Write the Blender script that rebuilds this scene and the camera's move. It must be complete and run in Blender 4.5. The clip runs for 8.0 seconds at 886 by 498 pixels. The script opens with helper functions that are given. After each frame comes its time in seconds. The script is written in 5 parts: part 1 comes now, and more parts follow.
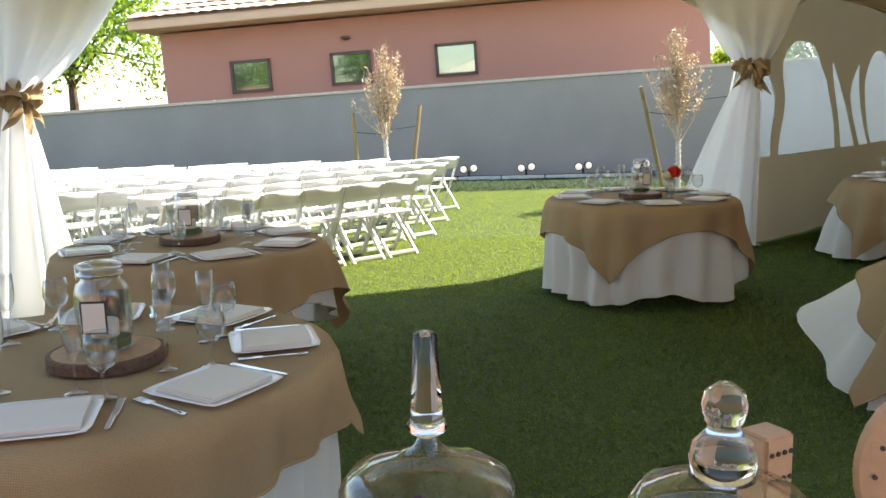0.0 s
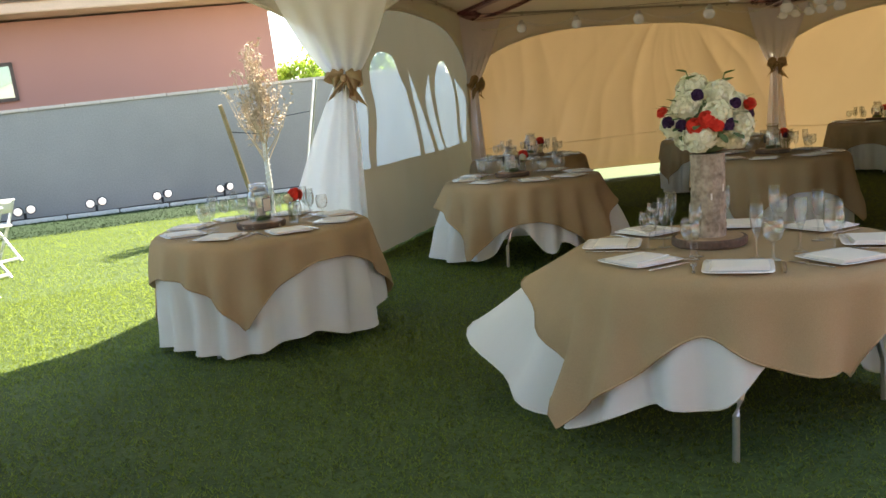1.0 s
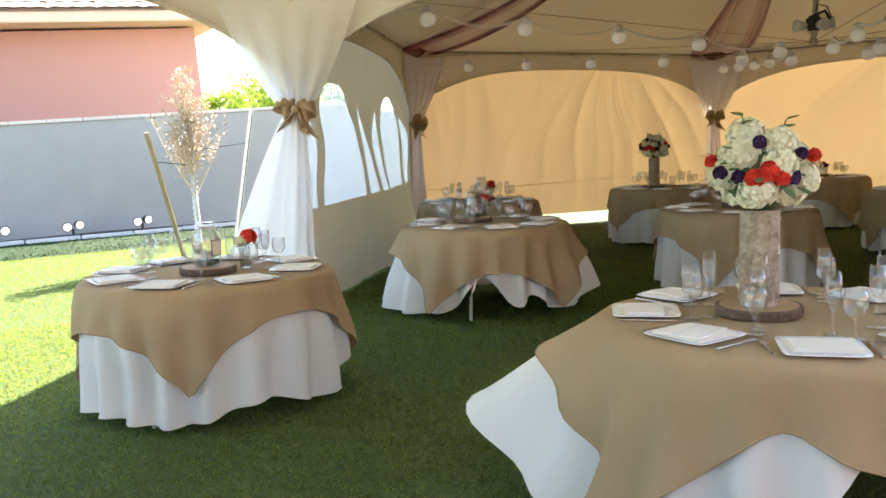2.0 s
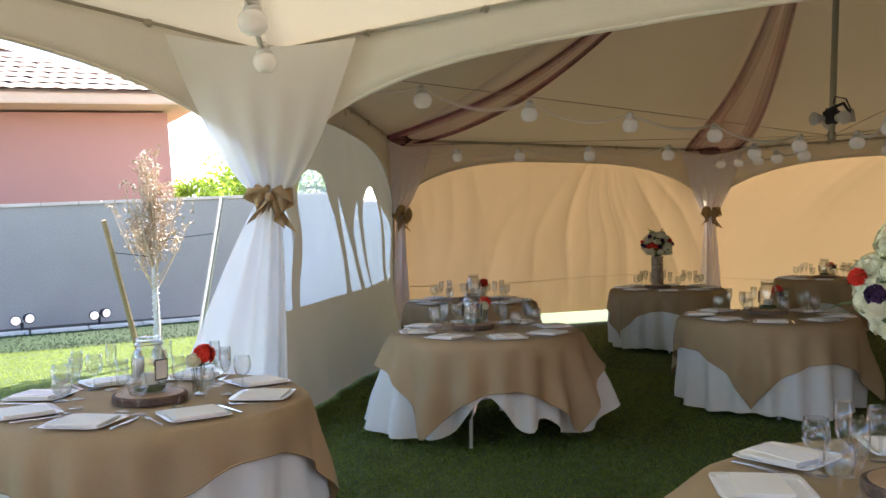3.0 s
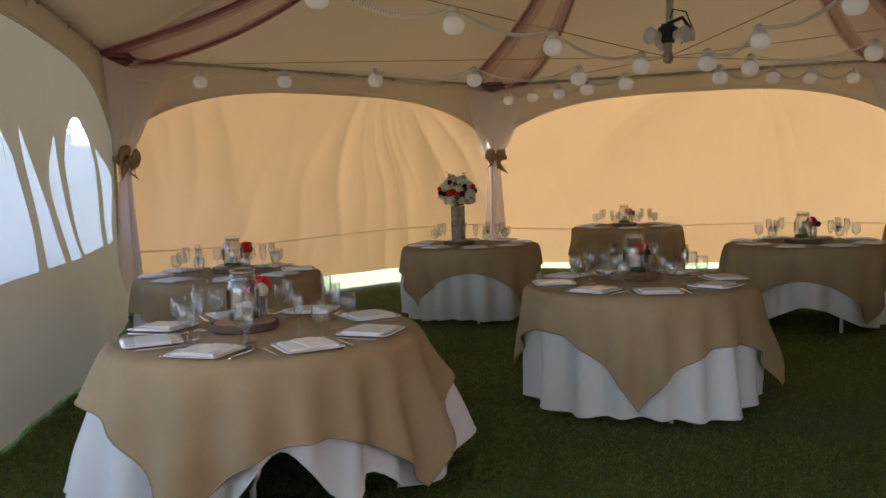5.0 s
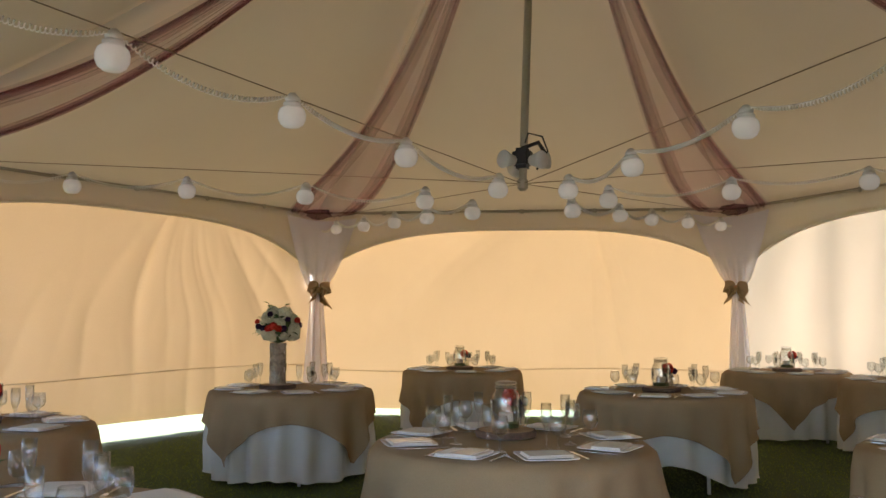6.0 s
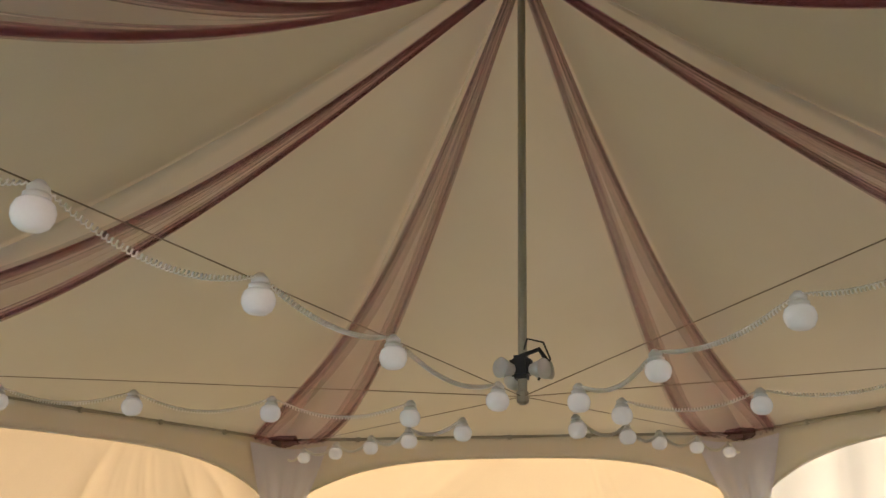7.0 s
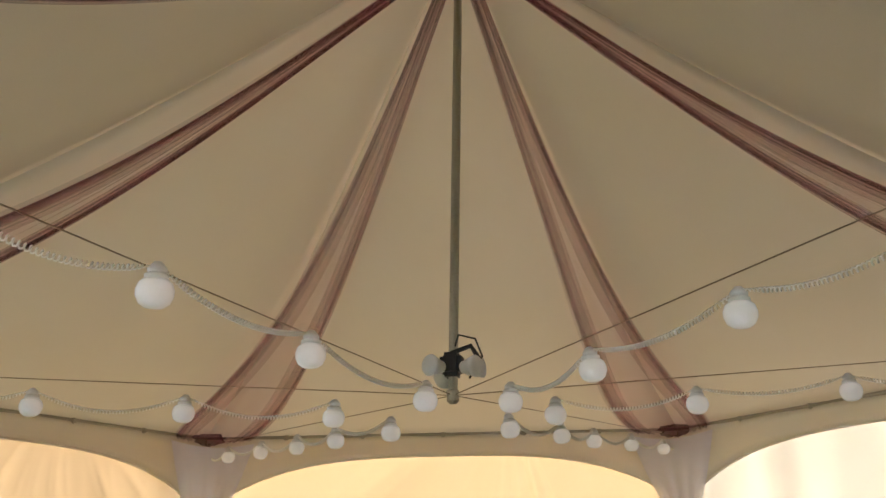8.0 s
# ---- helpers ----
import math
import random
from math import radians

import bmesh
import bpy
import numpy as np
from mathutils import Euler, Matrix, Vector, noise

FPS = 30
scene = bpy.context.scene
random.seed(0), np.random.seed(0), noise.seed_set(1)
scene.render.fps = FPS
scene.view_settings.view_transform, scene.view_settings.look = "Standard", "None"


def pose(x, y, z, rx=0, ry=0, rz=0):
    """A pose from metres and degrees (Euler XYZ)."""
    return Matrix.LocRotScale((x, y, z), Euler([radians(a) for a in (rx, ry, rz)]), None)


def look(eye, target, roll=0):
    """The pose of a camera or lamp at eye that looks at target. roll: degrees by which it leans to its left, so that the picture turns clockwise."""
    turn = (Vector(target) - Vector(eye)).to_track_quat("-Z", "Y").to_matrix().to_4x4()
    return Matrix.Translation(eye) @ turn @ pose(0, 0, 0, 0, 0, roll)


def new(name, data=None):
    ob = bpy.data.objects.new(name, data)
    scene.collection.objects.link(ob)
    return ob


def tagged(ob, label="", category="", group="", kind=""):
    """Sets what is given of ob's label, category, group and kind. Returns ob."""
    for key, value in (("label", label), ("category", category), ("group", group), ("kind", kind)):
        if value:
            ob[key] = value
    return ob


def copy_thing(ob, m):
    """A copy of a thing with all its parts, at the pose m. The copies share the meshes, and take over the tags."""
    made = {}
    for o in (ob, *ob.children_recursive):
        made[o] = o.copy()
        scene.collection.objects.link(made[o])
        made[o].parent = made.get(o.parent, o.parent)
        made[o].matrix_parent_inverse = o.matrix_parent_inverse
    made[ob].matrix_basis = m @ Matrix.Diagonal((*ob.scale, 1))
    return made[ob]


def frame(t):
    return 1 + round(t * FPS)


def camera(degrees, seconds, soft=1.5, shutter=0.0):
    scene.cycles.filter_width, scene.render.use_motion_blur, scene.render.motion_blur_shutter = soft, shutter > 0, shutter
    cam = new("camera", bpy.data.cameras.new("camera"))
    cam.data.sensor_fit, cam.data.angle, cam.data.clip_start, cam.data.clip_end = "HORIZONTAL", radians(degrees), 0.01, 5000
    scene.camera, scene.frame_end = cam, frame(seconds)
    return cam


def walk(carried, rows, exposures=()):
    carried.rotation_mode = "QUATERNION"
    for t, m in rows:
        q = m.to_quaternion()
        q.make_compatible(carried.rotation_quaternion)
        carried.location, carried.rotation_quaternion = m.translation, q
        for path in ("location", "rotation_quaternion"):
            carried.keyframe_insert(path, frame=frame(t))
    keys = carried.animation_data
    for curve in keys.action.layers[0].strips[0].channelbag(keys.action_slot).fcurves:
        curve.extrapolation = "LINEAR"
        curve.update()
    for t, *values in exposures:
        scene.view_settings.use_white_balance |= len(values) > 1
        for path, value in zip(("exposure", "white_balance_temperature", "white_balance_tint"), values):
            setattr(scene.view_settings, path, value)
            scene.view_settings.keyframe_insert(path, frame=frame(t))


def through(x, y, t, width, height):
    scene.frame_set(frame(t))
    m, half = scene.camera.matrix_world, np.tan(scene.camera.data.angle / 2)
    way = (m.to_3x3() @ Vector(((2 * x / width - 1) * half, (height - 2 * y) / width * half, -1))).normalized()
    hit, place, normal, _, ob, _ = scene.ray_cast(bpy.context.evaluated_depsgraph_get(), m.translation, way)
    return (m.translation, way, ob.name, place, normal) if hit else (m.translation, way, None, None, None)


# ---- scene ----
cam = camera(55.7, 8.0)
PATH = [
    (0, (0.341, -0.435, 1.455), (0.436, 1.536, 1.126), -1.2),
    (0.5, (0.320, 0.191, 1.424), (0.867, 2.093, 1.137), -3.5),
    (1, (0.26, 0.448, 1.45), (1.289, 2.131, 1.12), -4.4),
    (1.5, (0.268, 0.831, 1.435), (1.377, 2.454, 1.07), -3.7),
    (2, (0.298, 1.198, 1.455), (1.507, 2.772, 1.207), -1.9),
    (2.2, (0.331, 1.362, 1.458), (1.585, 2.91, 1.28), -1.0),
    (3.3, (0.997, 2.392, 1.496), (2.27, 3.935, 1.475), -0.9),
    (3.5, (1.138, 2.596, 1.486), (2.429, 4.123, 1.443), -1.1),
    (4, (1.532, 3.014, 1.465), (2.892, 4.476, 1.359), -1.8),
    (4.5, (1.896, 3.515, 1.449), (3.409, 4.814, 1.291), -2.3),
    (4.7, (2.018, 3.686, 1.448), (3.597, 4.903, 1.284), -2.1),
    (5.8, (2.991, 4.535, 1.423), (4.846, 5.283, 1.435), -0.3),
    (6, (3.172, 4.644, 1.394), (5.041, 5.336, 1.557), -0.0),
    (6.5, (3.633, 4.91, 1.368), (5.476, 5.534, 1.831), -0.3),
    (7, (3.935, 5.061, 1.384), (5.714, 5.646, 2.084), -0.5),
    (7.5, (4.116, 5.078, 1.441), (5.846, 5.634, 2.276), -0.3),
    (8, (4.24, 5.068, 1.471), (6.064, 5.52, 2.156), -1.3),
]
EXPOSURES = [(0.0, 2.02, 7250, 10), (0.5, 2.05, 7250, 8), (1.0, 2.42, 7050, 8), (1.5, 2.90, 6750, 10), (2.2, 3.05, 6650, 12), (3.3, 2.52, 6150, 19),
             (4.0, 2.50, 6200, 21), (4.7, 2.66, 6350, 22), (5.8, 3.10, 6050, 19), (6.5, 3.25, 5850, 18), (8.0, 3.62, 5700, 16)]
walk(cam, [(t, look(eye, target, roll)) for t, eye, target, roll in PATH], EXPOSURES)

# ---- light ----
SUN_AZ, SUN_EL = radians(28), radians(42)
world = bpy.data.worlds.new("sky")
scene.world = world
world.use_nodes = True
wn = world.node_tree
sky = wn.nodes.new("ShaderNodeTexSky")
sky.sky_type = 'NISHITA'
sky.sun_disc = False
sky.sun_elevation = SUN_EL
sky.sun_rotation = radians(90) - SUN_AZ
wn.links.new(sky.outputs[0], wn.nodes["Background"].inputs[0])
wn.nodes["Background"].inputs[1].default_value = 0.125
sun_data = bpy.data.lights.new("sun", 'SUN')
sun_data.energy, sun_data.angle, sun_data.color = 5.0, radians(0.6), (1.0, 0.95, 0.86)
sun = new("sun", sun_data)
sun_dir = Vector((math.cos(SUN_AZ) * math.cos(SUN_EL), math.sin(SUN_AZ) * math.cos(SUN_EL), math.sin(SUN_EL)))
sun.matrix_world = look((0, 0, 30), Vector((0, 0, 30)) - sun_dir)


# ---- materials ----
def material(name, colour, second=None, rough=0.7, scale=8.0, fine=60.0, bump=0.15, metal=0.0, mix=0.5, spec=0.5, per_object=0.0, depth=0.01):
    """A surface with broad and fine variation between two colours and a fine relief."""
    m = bpy.data.materials.new(name)
    m.use_nodes = True
    t = m.node_tree
    b = t.nodes["Principled BSDF"]
    b.inputs["Roughness"].default_value, b.inputs["Metallic"].default_value = rough, metal
    b.inputs["Specular IOR Level"].default_value = spec
    co = t.nodes.new("ShaderNodeTexCoord")
    n1, n2 = t.nodes.new("ShaderNodeTexNoise"), t.nodes.new("ShaderNodeTexNoise")
    for n, s in ((n1, scale), (n2, fine)):
        n.inputs["Scale"].default_value, n.inputs["Detail"].default_value = s, 3.0
        t.links.new(co.outputs["Object"], n.inputs["Vector"])
    add = t.nodes.new("ShaderNodeMath")
    add.operation = 'ADD'
    half = t.nodes.new("ShaderNodeMath")
    half.operation, half.inputs[1].default_value = 'MULTIPLY', 0.5
    t.links.new(n1.outputs["Fac"], add.inputs[0])
    t.links.new(n2.outputs["Fac"], add.inputs[1])
    t.links.new(add.outputs[0], half.inputs[0])
    ramp = t.nodes.new("ShaderNodeValToRGB")
    e = ramp.color_ramp.elements
    second = second or tuple(c * 0.8 for c in colour)
    e[0].position, e[0].color = 0.5 - mix * 0.4, (*second, 1)
    e[1].position, e[1].color = 0.5 + mix * 0.4, (*colour, 1)
    t.links.new(half.outputs[0], ramp.inputs[0])
    out = ramp.outputs[0]
    if per_object:
        info, hsv = t.nodes.new("ShaderNodeObjectInfo"), t.nodes.new("ShaderNodeHueSaturation")
        mr = t.nodes.new("ShaderNodeMapRange")
        mr.inputs["To Min"].default_value, mr.inputs["To Max"].default_value = 1 - per_object, 1 + per_object
        t.links.new(info.outputs["Random"], mr.inputs["Value"])
        t.links.new(mr.outputs[0], hsv.inputs["Value"])
        t.links.new(out, hsv.inputs["Color"])
        out = hsv.outputs[0]
    t.links.new(out, b.inputs["Base Color"])
    if bump:
        bp = t.nodes.new("ShaderNodeBump")
        bp.inputs["Strength"].default_value, bp.inputs["Distance"].default_value = bump, depth
        t.links.new(half.outputs[0], bp.inputs["Height"])
        t.links.new(bp.outputs[0], b.inputs["Normal"])
    return m


def cloth(name, colour, through=0.35, through_colour=None, second=None, scale=3.0, fine=250.0, bump=0.2, rough=0.85, weave=0.0, clear=0.0):
    """A woven or coated fabric that lets part of the light behind it through."""
    m = material(name, colour, second, rough, scale, fine, bump, spec=0.25, depth=0.004)
    t = m.node_tree
    b, o = t.nodes["Principled BSDF"], t.nodes["Material Output"]
    last = b.outputs[0]
    if weave:
        co, wx, wy = t.nodes.new("ShaderNodeTexCoord"), t.nodes.new("ShaderNodeTexWave"), t.nodes.new("ShaderNodeTexWave")
        wx.bands_direction, wy.bands_direction = 'X', 'Y'
        mx = t.nodes.new("ShaderNodeMath")
        mx.operation = 'MAXIMUM'
        for w in (wx, wy):
            w.inputs["Scale"].default_value, w.inputs["Distortion"].default_value = weave, 1.5
            t.links.new(co.outputs["UV"], w.inputs["Vector"])
        t.links.new(wx.outputs["Fac"], mx.inputs[0])
        t.links.new(wy.outputs["Fac"], mx.inputs[1])
        bp = t.nodes.new("ShaderNodeBump")
        bp.inputs["Strength"].default_value, bp.inputs["Distance"].default_value = 0.5, 0.003
        t.links.new(mx.outputs[0], bp.inputs["Height"])
        t.links.new(bp.outputs[0], b.inputs["Normal"])
    if through:
        tr, mix = t.nodes.new("ShaderNodeBsdfTranslucent"), t.nodes.new("ShaderNodeMixShader")
        tr.inputs["Color"].default_value = (*(through_colour or colour), 1)
        mix.inputs[0].default_value = through
        t.links.new(last, mix.inputs[1])
        t.links.new(tr.outputs[0], mix.inputs[2])
        last = mix.outputs[0]
    if clear:
        tp, mix = t.nodes.new("ShaderNodeBsdfTransparent"), t.nodes.new("ShaderNodeMixShader")
        mix.inputs[0].default_value = clear
        t.links.new(last, mix.inputs[1])
        t.links.new(tp.outputs[0], mix.inputs[2])
        last = mix.outputs[0]
    t.links.new(last, o.inputs["Surface"])
    return m


def glassy(name, colour=(1, 1, 1), rough=0.02, ior=1.45):
    m = bpy.data.materials.new(name)
    m.use_nodes = True
    b = m.node_tree.nodes["Principled BSDF"]
    b.inputs["Base Color"].default_value = (*colour, 1)
    b.inputs["Roughness"].default_value = rough
    b.inputs["IOR"].default_value = ior
    b.inputs["Transmission Weight"].default_value = 1.0
    return m


M = {
    "grass": material("lawn grass", (0.072, 0.106, 0.026), (0.046, 0.070, 0.019), 0.9, 1.6, 38, 1.0, spec=0.2, mix=0.6, depth=0.03),
    "blade": cloth("grass blade", (0.085, 0.125, 0.030), 0.5, (0.28, 0.355, 0.057), (0.06, 0.09, 0.022), 0.9, 30, 0.0, 0.8),
    # dark green that stands in for shade on the lawn before the bed
    "grass_shade": material("dark green lawn shade", (0.020, 0.046, 0.010), (0.010, 0.024, 0.006), 0.85, 1.2, 30, 0.5, spec=0.2, mix=0.6, depth=0.03),
    "soil": material("dark garden soil", (0.06, 0.045, 0.03), (0.025, 0.02, 0.015), 0.95, 4, 50, 0.8, depth=0.03),
    "block": material("grey block wall", (0.36, 0.345, 0.32), (0.245, 0.235, 0.22), 0.9, 0.7, 40, 0.3, mix=0.5),
    "cap": material("pale wall cap", (0.62, 0.55, 0.48), (0.5, 0.44, 0.38), 0.9, 2, 30, 0.2),
    "edging": material("white edging", (0.7, 0.7, 0.67), (0.5, 0.5, 0.47), 0.8, 3, 40, 0.2),
    "stucco": material("pink stucco", (0.47, 0.24, 0.19), (0.42, 0.21, 0.165), 0.95, 0.5, 60, 0.5, mix=0.6),
    "fascia": material("peach fascia", (0.72, 0.50, 0.36), (0.62, 0.42, 0.3), 0.85, 1, 30, 0.2),
    "rooftile": material("clay roof tile", (0.60, 0.45, 0.34), (0.42, 0.29, 0.22), 0.9, 2, 20, 0.4, per_object=0.12),
    "pane": material("reflecting house window glass", (0.30, 0.34, 0.30), (0.26, 0.29, 0.26), 0.04, 1, 3, 0.0, metal=0.85),
    "darkframe": material("dark window frame", (0.12, 0.08, 0.06), None, 0.6, 4, 40, 0.1),
    "canvas": cloth("tan tent side wall", (0.64, 0.54, 0.41), 0.061, (0.86, 0.55, 0.235), (0.58, 0.48, 0.35), 1.2, 120),
    # paler cream, with transmission raised to make up for the weak sun there
    "canvas_cream_lifted": cloth("cream tent side wall with raised glow", (0.74, 0.66, 0.54), 0.16, (0.86, 0.66, 0.42), (0.68, 0.60, 0.48), 1.2, 120),
    "canvas_dull": cloth("tan window wall vinyl", (0.60, 0.51, 0.37), 0.22, (0.62, 0.5, 0.32), (0.54, 0.46, 0.32), 1.2, 120),
    "canopy": cloth("beige canopy vinyl", (0.64, 0.59, 0.48), 0.122, (0.64, 0.55, 0.42), (0.58, 0.53, 0.41), 0.8, 150),
    "canopy_white": cloth("ivory canopy vinyl", (0.84, 0.82, 0.74), 0.22, (0.85, 0.79, 0.66), (0.70, 0.68, 0.59), 0.8, 150),
    "valance": cloth("ivory valance vinyl", (0.86, 0.84, 0.77), 0.30, (0.85, 0.78, 0.64), (0.81, 0.79, 0.72), 0.8, 150),
    "clear": None,
    "drape": cloth("sheer white drape", (0.90, 0.90, 0.90), 0.45, (0.93, 0.93, 0.93), (0.85, 0.85, 0.85), 4, 200, clear=0.05),
    "drape_lilac": cloth("sheer pale lilac drape", (0.88, 0.85, 0.92), 0.22, (0.9, 0.88, 0.93), (0.82, 0.79, 0.87), 4, 200, clear=0.10),
    "mauve": cloth("sheer mauve tulle", (0.44, 0.14, 0.19), 0.45, (0.58, 0.21, 0.27), (0.31, 0.09, 0.13), 2.5, 40, clear=0.76),
    "mauve_gather": cloth("gathered mauve tulle", (0.34, 0.10, 0.15), 0.4, (0.44, 0.15, 0.20), (0.22, 0.06, 0.10), 3, 60, clear=0.42),
    "burlap": cloth("natural burlap", (0.45, 0.33, 0.185), 0.12, (0.42, 0.28, 0.13), (0.33, 0.235, 0.13), 2.6, 240, 0.35, 0.95, weave=60.0),
    "linen": cloth("white table linen", (0.84, 0.84, 0.79), 0.30, (0.85, 0.85, 0.79), (0.79, 0.79, 0.74), 4, 200, 0.15),
    "pole": material("grey metal pole", (0.45, 0.42, 0.34), (0.36, 0.33, 0.26), 0.4, 3, 60, 0.1, metal=0.2),
    "alu": material("bright aluminium", (0.78, 0.78, 0.78), None, 0.3, 5, 60, 0.05, metal=0.9),
    "cable": material("dark steel cable", (0.25, 0.20, 0.14), None, 0.5, 20, 90, 0.1, metal=0.5),
    "cord": material("white coiled cord", (0.93, 0.92, 0.88), (0.88, 0.87, 0.82), 0.5, 20, 90, 0.1),
    "globe": None,
    "black": material("black plastic", (0.02, 0.02, 0.025), None, 0.5, 10, 60, 0.2),
    "resin": material("white resin", (0.72, 0.72, 0.71), (0.64, 0.64, 0.63), 0.4, 5, 50, 0.05),
    "china": material("white china", (0.84, 0.84, 0.83), (0.78, 0.78, 0.77), 0.2, 5, 50, 0.02),
    "napkin": cloth("ivory napkin", (0.80, 0.77, 0.70), 0.15, None, (0.74, 0.71, 0.64), 6, 220, 0.2),
    "steel": material("polished flatware", (0.75, 0.75, 0.75), None, 0.18, 10, 60, 0.02, metal=1.0),
    "glass": glassy("clear glass"),
    "bark": material("dark tree bark", (0.16, 0.10, 0.065), (0.06, 0.04, 0.03), 0.95, 8, 60, 0.9, depth=0.02),
    "birch": material("birch bark", (0.40, 0.33, 0.24), (0.13, 0.095, 0.06), 0.85, 14, 45, 0.7, mix=0.45, depth=0.01),
    "slice": material("cut wood face", (0.42, 0.27, 0.15), (0.28, 0.17, 0.09), 0.7, 5, 40, 0.2),
    "hydrangea": cloth("cream hydrangea petals", (0.82, 0.80, 0.64), 0.25, (0.85, 0.82, 0.55), (0.68, 0.68, 0.46), 9, 60, 0.1),
    "rose": cloth("coral red rose petals", (0.75, 0.06, 0.035), 0.2, (0.9, 0.1, 0.05), (0.5, 0.03, 0.02), 20, 80, 0.1),
    "plum": cloth("dark plum petals", (0.06, 0.025, 0.08), 0.15, (0.1, 0.03, 0.12), (0.03, 0.015, 0.04), 20, 80, 0.1),
    "leaf": cloth("grey green leaf", (0.13, 0.19, 0.09), 0.25, (0.2, 0.3, 0.08), (0.07, 0.11, 0.05), 12, 70, 0.1),
    "tree_leaf": cloth("fresh tree leaf", (0.16, 0.27, 0.04), 0.4, (0.35, 0.5, 0.06), (0.07, 0.14, 0.02), 1.5, 20, 0.1),
    "dry": material("dry pale twigs", (0.62, 0.50, 0.35), (0.45, 0.33, 0.21), 0.85, 6, 60, 0.3),
    "whitebark": material("whitewashed trunk", (0.75, 0.72, 0.66), (0.45, 0.40, 0.34), 0.85, 10, 50, 0.6, mix=0.4),
    "stake": material("lodgepole stake", (0.36, 0.27, 0.14), (0.22, 0.16, 0.08), 0.85, 6, 60, 0.4),
    "kraft": material("brown kraft card", (0.46, 0.30, 0.18), (0.38, 0.24, 0.14), 0.85, 6, 90, 0.2),
    "floodlight": None,
}


def clear_vinyl():
    m = bpy.data.materials.new("clear window vinyl")
    m.use_nodes = True
    t = m.node_tree
    g, tp, mix = t.nodes.new("ShaderNodeBsdfGlossy"), t.nodes.new("ShaderNodeBsdfTransparent"), t.nodes.new("ShaderNodeMixShader")
    df, mix2 = t.nodes.new("ShaderNodeBsdfTranslucent"), t.nodes.new("ShaderNodeMixShader")
    df.inputs[0].default_value = (0.85, 0.87, 0.9, 1)
    g.inputs["Roughness"].default_value = 0.12
    tp.inputs[0].default_value = (0.92, 0.94, 0.95, 1)
    mix.inputs[0].default_value, mix2.inputs[0].default_value = 0.07, 0.38
    t.links.new(tp.outputs[0], mix.inputs[1])
    t.links.new(g.outputs[0], mix.inputs[2])
    t.links.new(mix.outputs[0], mix2.inputs[1])
    t.links.new(df.outputs[0], mix2.inputs[2])
    t.links.new(mix2.outputs[0], t.nodes["Material Output"].inputs["Surface"])
    return m


def lit_lens():
    m = bpy.data.materials.new("lit flood lamp lens")
    m.use_nodes = True
    b = m.node_tree.nodes["Principled BSDF"]
    b.inputs["Base Color"].default_value = (0.9, 0.85, 0.8, 1)
    b.inputs["Emission Color"].default_value = (1.0, 0.86, 0.76, 1)
    b.inputs["Emission Strength"].default_value = 0.14
    return m


def thin_glass():
    m = bpy.data.materials.new("thin clear glass")
    m.use_nodes = True
    t = m.node_tree
    g, tp, mix, lw = t.nodes.new("ShaderNodeBsdfGlossy"), t.nodes.new("ShaderNodeBsdfTransparent"), t.nodes.new("ShaderNodeMixShader"), t.nodes.new("ShaderNodeLayerWeight")
    mr, pw = t.nodes.new("ShaderNodeMapRange"), t.nodes.new("ShaderNodeMath")
    pw.operation, pw.inputs[1].default_value = 'POWER', 2.6
    mr.inputs["To Min"].default_value, mr.inputs["To Max"].default_value = 0.075, 0.95
    lw.inputs["Blend"].default_value = 0.5
    g.inputs["Roughness"].default_value = 0.04
    tp.inputs[0].default_value = (0.96, 0.97, 0.97, 1)
    t.links.new(lw.outputs["Facing"], pw.inputs[0])
    t.links.new(pw.outputs[0], mr.inputs["Value"])
    t.links.new(mr.outputs[0], mix.inputs[0])
    t.links.new(tp.outputs[0], mix.inputs[1])
    t.links.new(g.outputs[0], mix.inputs[2])
    t.links.new(mix.outputs[0], t.nodes["Material Output"].inputs["Surface"])
    return m


def brightened_globe():
    m = cloth("milk glass globe with added glow", (0.95, 0.94, 0.92), 0.3, (0.95, 0.94, 0.9), (0.9, 0.89, 0.86), 10, 80, 0.0, 0.15)
    b = m.node_tree.nodes["Principled BSDF"]
    # faint emission added only to whiten the globes
    b.inputs["Emission Color"].default_value = (1.0, 0.93, 0.82, 1)
    b.inputs["Emission Strength"].default_value = 0.01
    return m


M["globe"] = brightened_globe()
M["clear"], M["floodlight"], M["thin_glass"] = clear_vinyl(), lit_lens(), thin_glass()


# ---- building helpers ----
def link(name, bm, mat, parent=None, label="", smooth=False, m=None):
    me = bpy.data.meshes.new(name)
    bm.to_mesh(me)
    bm.free()
    me.materials.append(M[mat])
    if smooth:
        me.polygons.foreach_set("use_smooth", [True] * len(me.polygons))
    ob = new(name, me)
    if m is not None:
        ob.matrix_basis = m
    if parent is not None:
        ob.parent = parent
    if label:
        ob["label"] = label
    return ob


def part(name, bm, mat, parent, label="", smooth=False):
    return link(name, bm, mat, parent, label, smooth)


def thing(name, label, category, group="", m=None, kind=""):
    ob = new(name)
    if m is not None:
        ob.matrix_basis = m
    return tagged(ob, label, category, group, kind)


def box(bm, cx, cy, cz, sx, sy, sz, m=None, bevel=0.0):
    """A box by its centre and full sizes."""
    mm = Matrix.Translation((cx, cy, cz)) @ Matrix.Diagonal((sx, sy, sz, 1))
    r = bmesh.ops.create_cube(bm, size=1, matrix=(m @ mm) if m else mm)
    if bevel:
        edges = list({e for v in r["verts"] for e in v.link_edges})
        bmesh.ops.bevel(bm, geom=edges, offset=bevel, segments=2, affect='EDGES')
    return bm


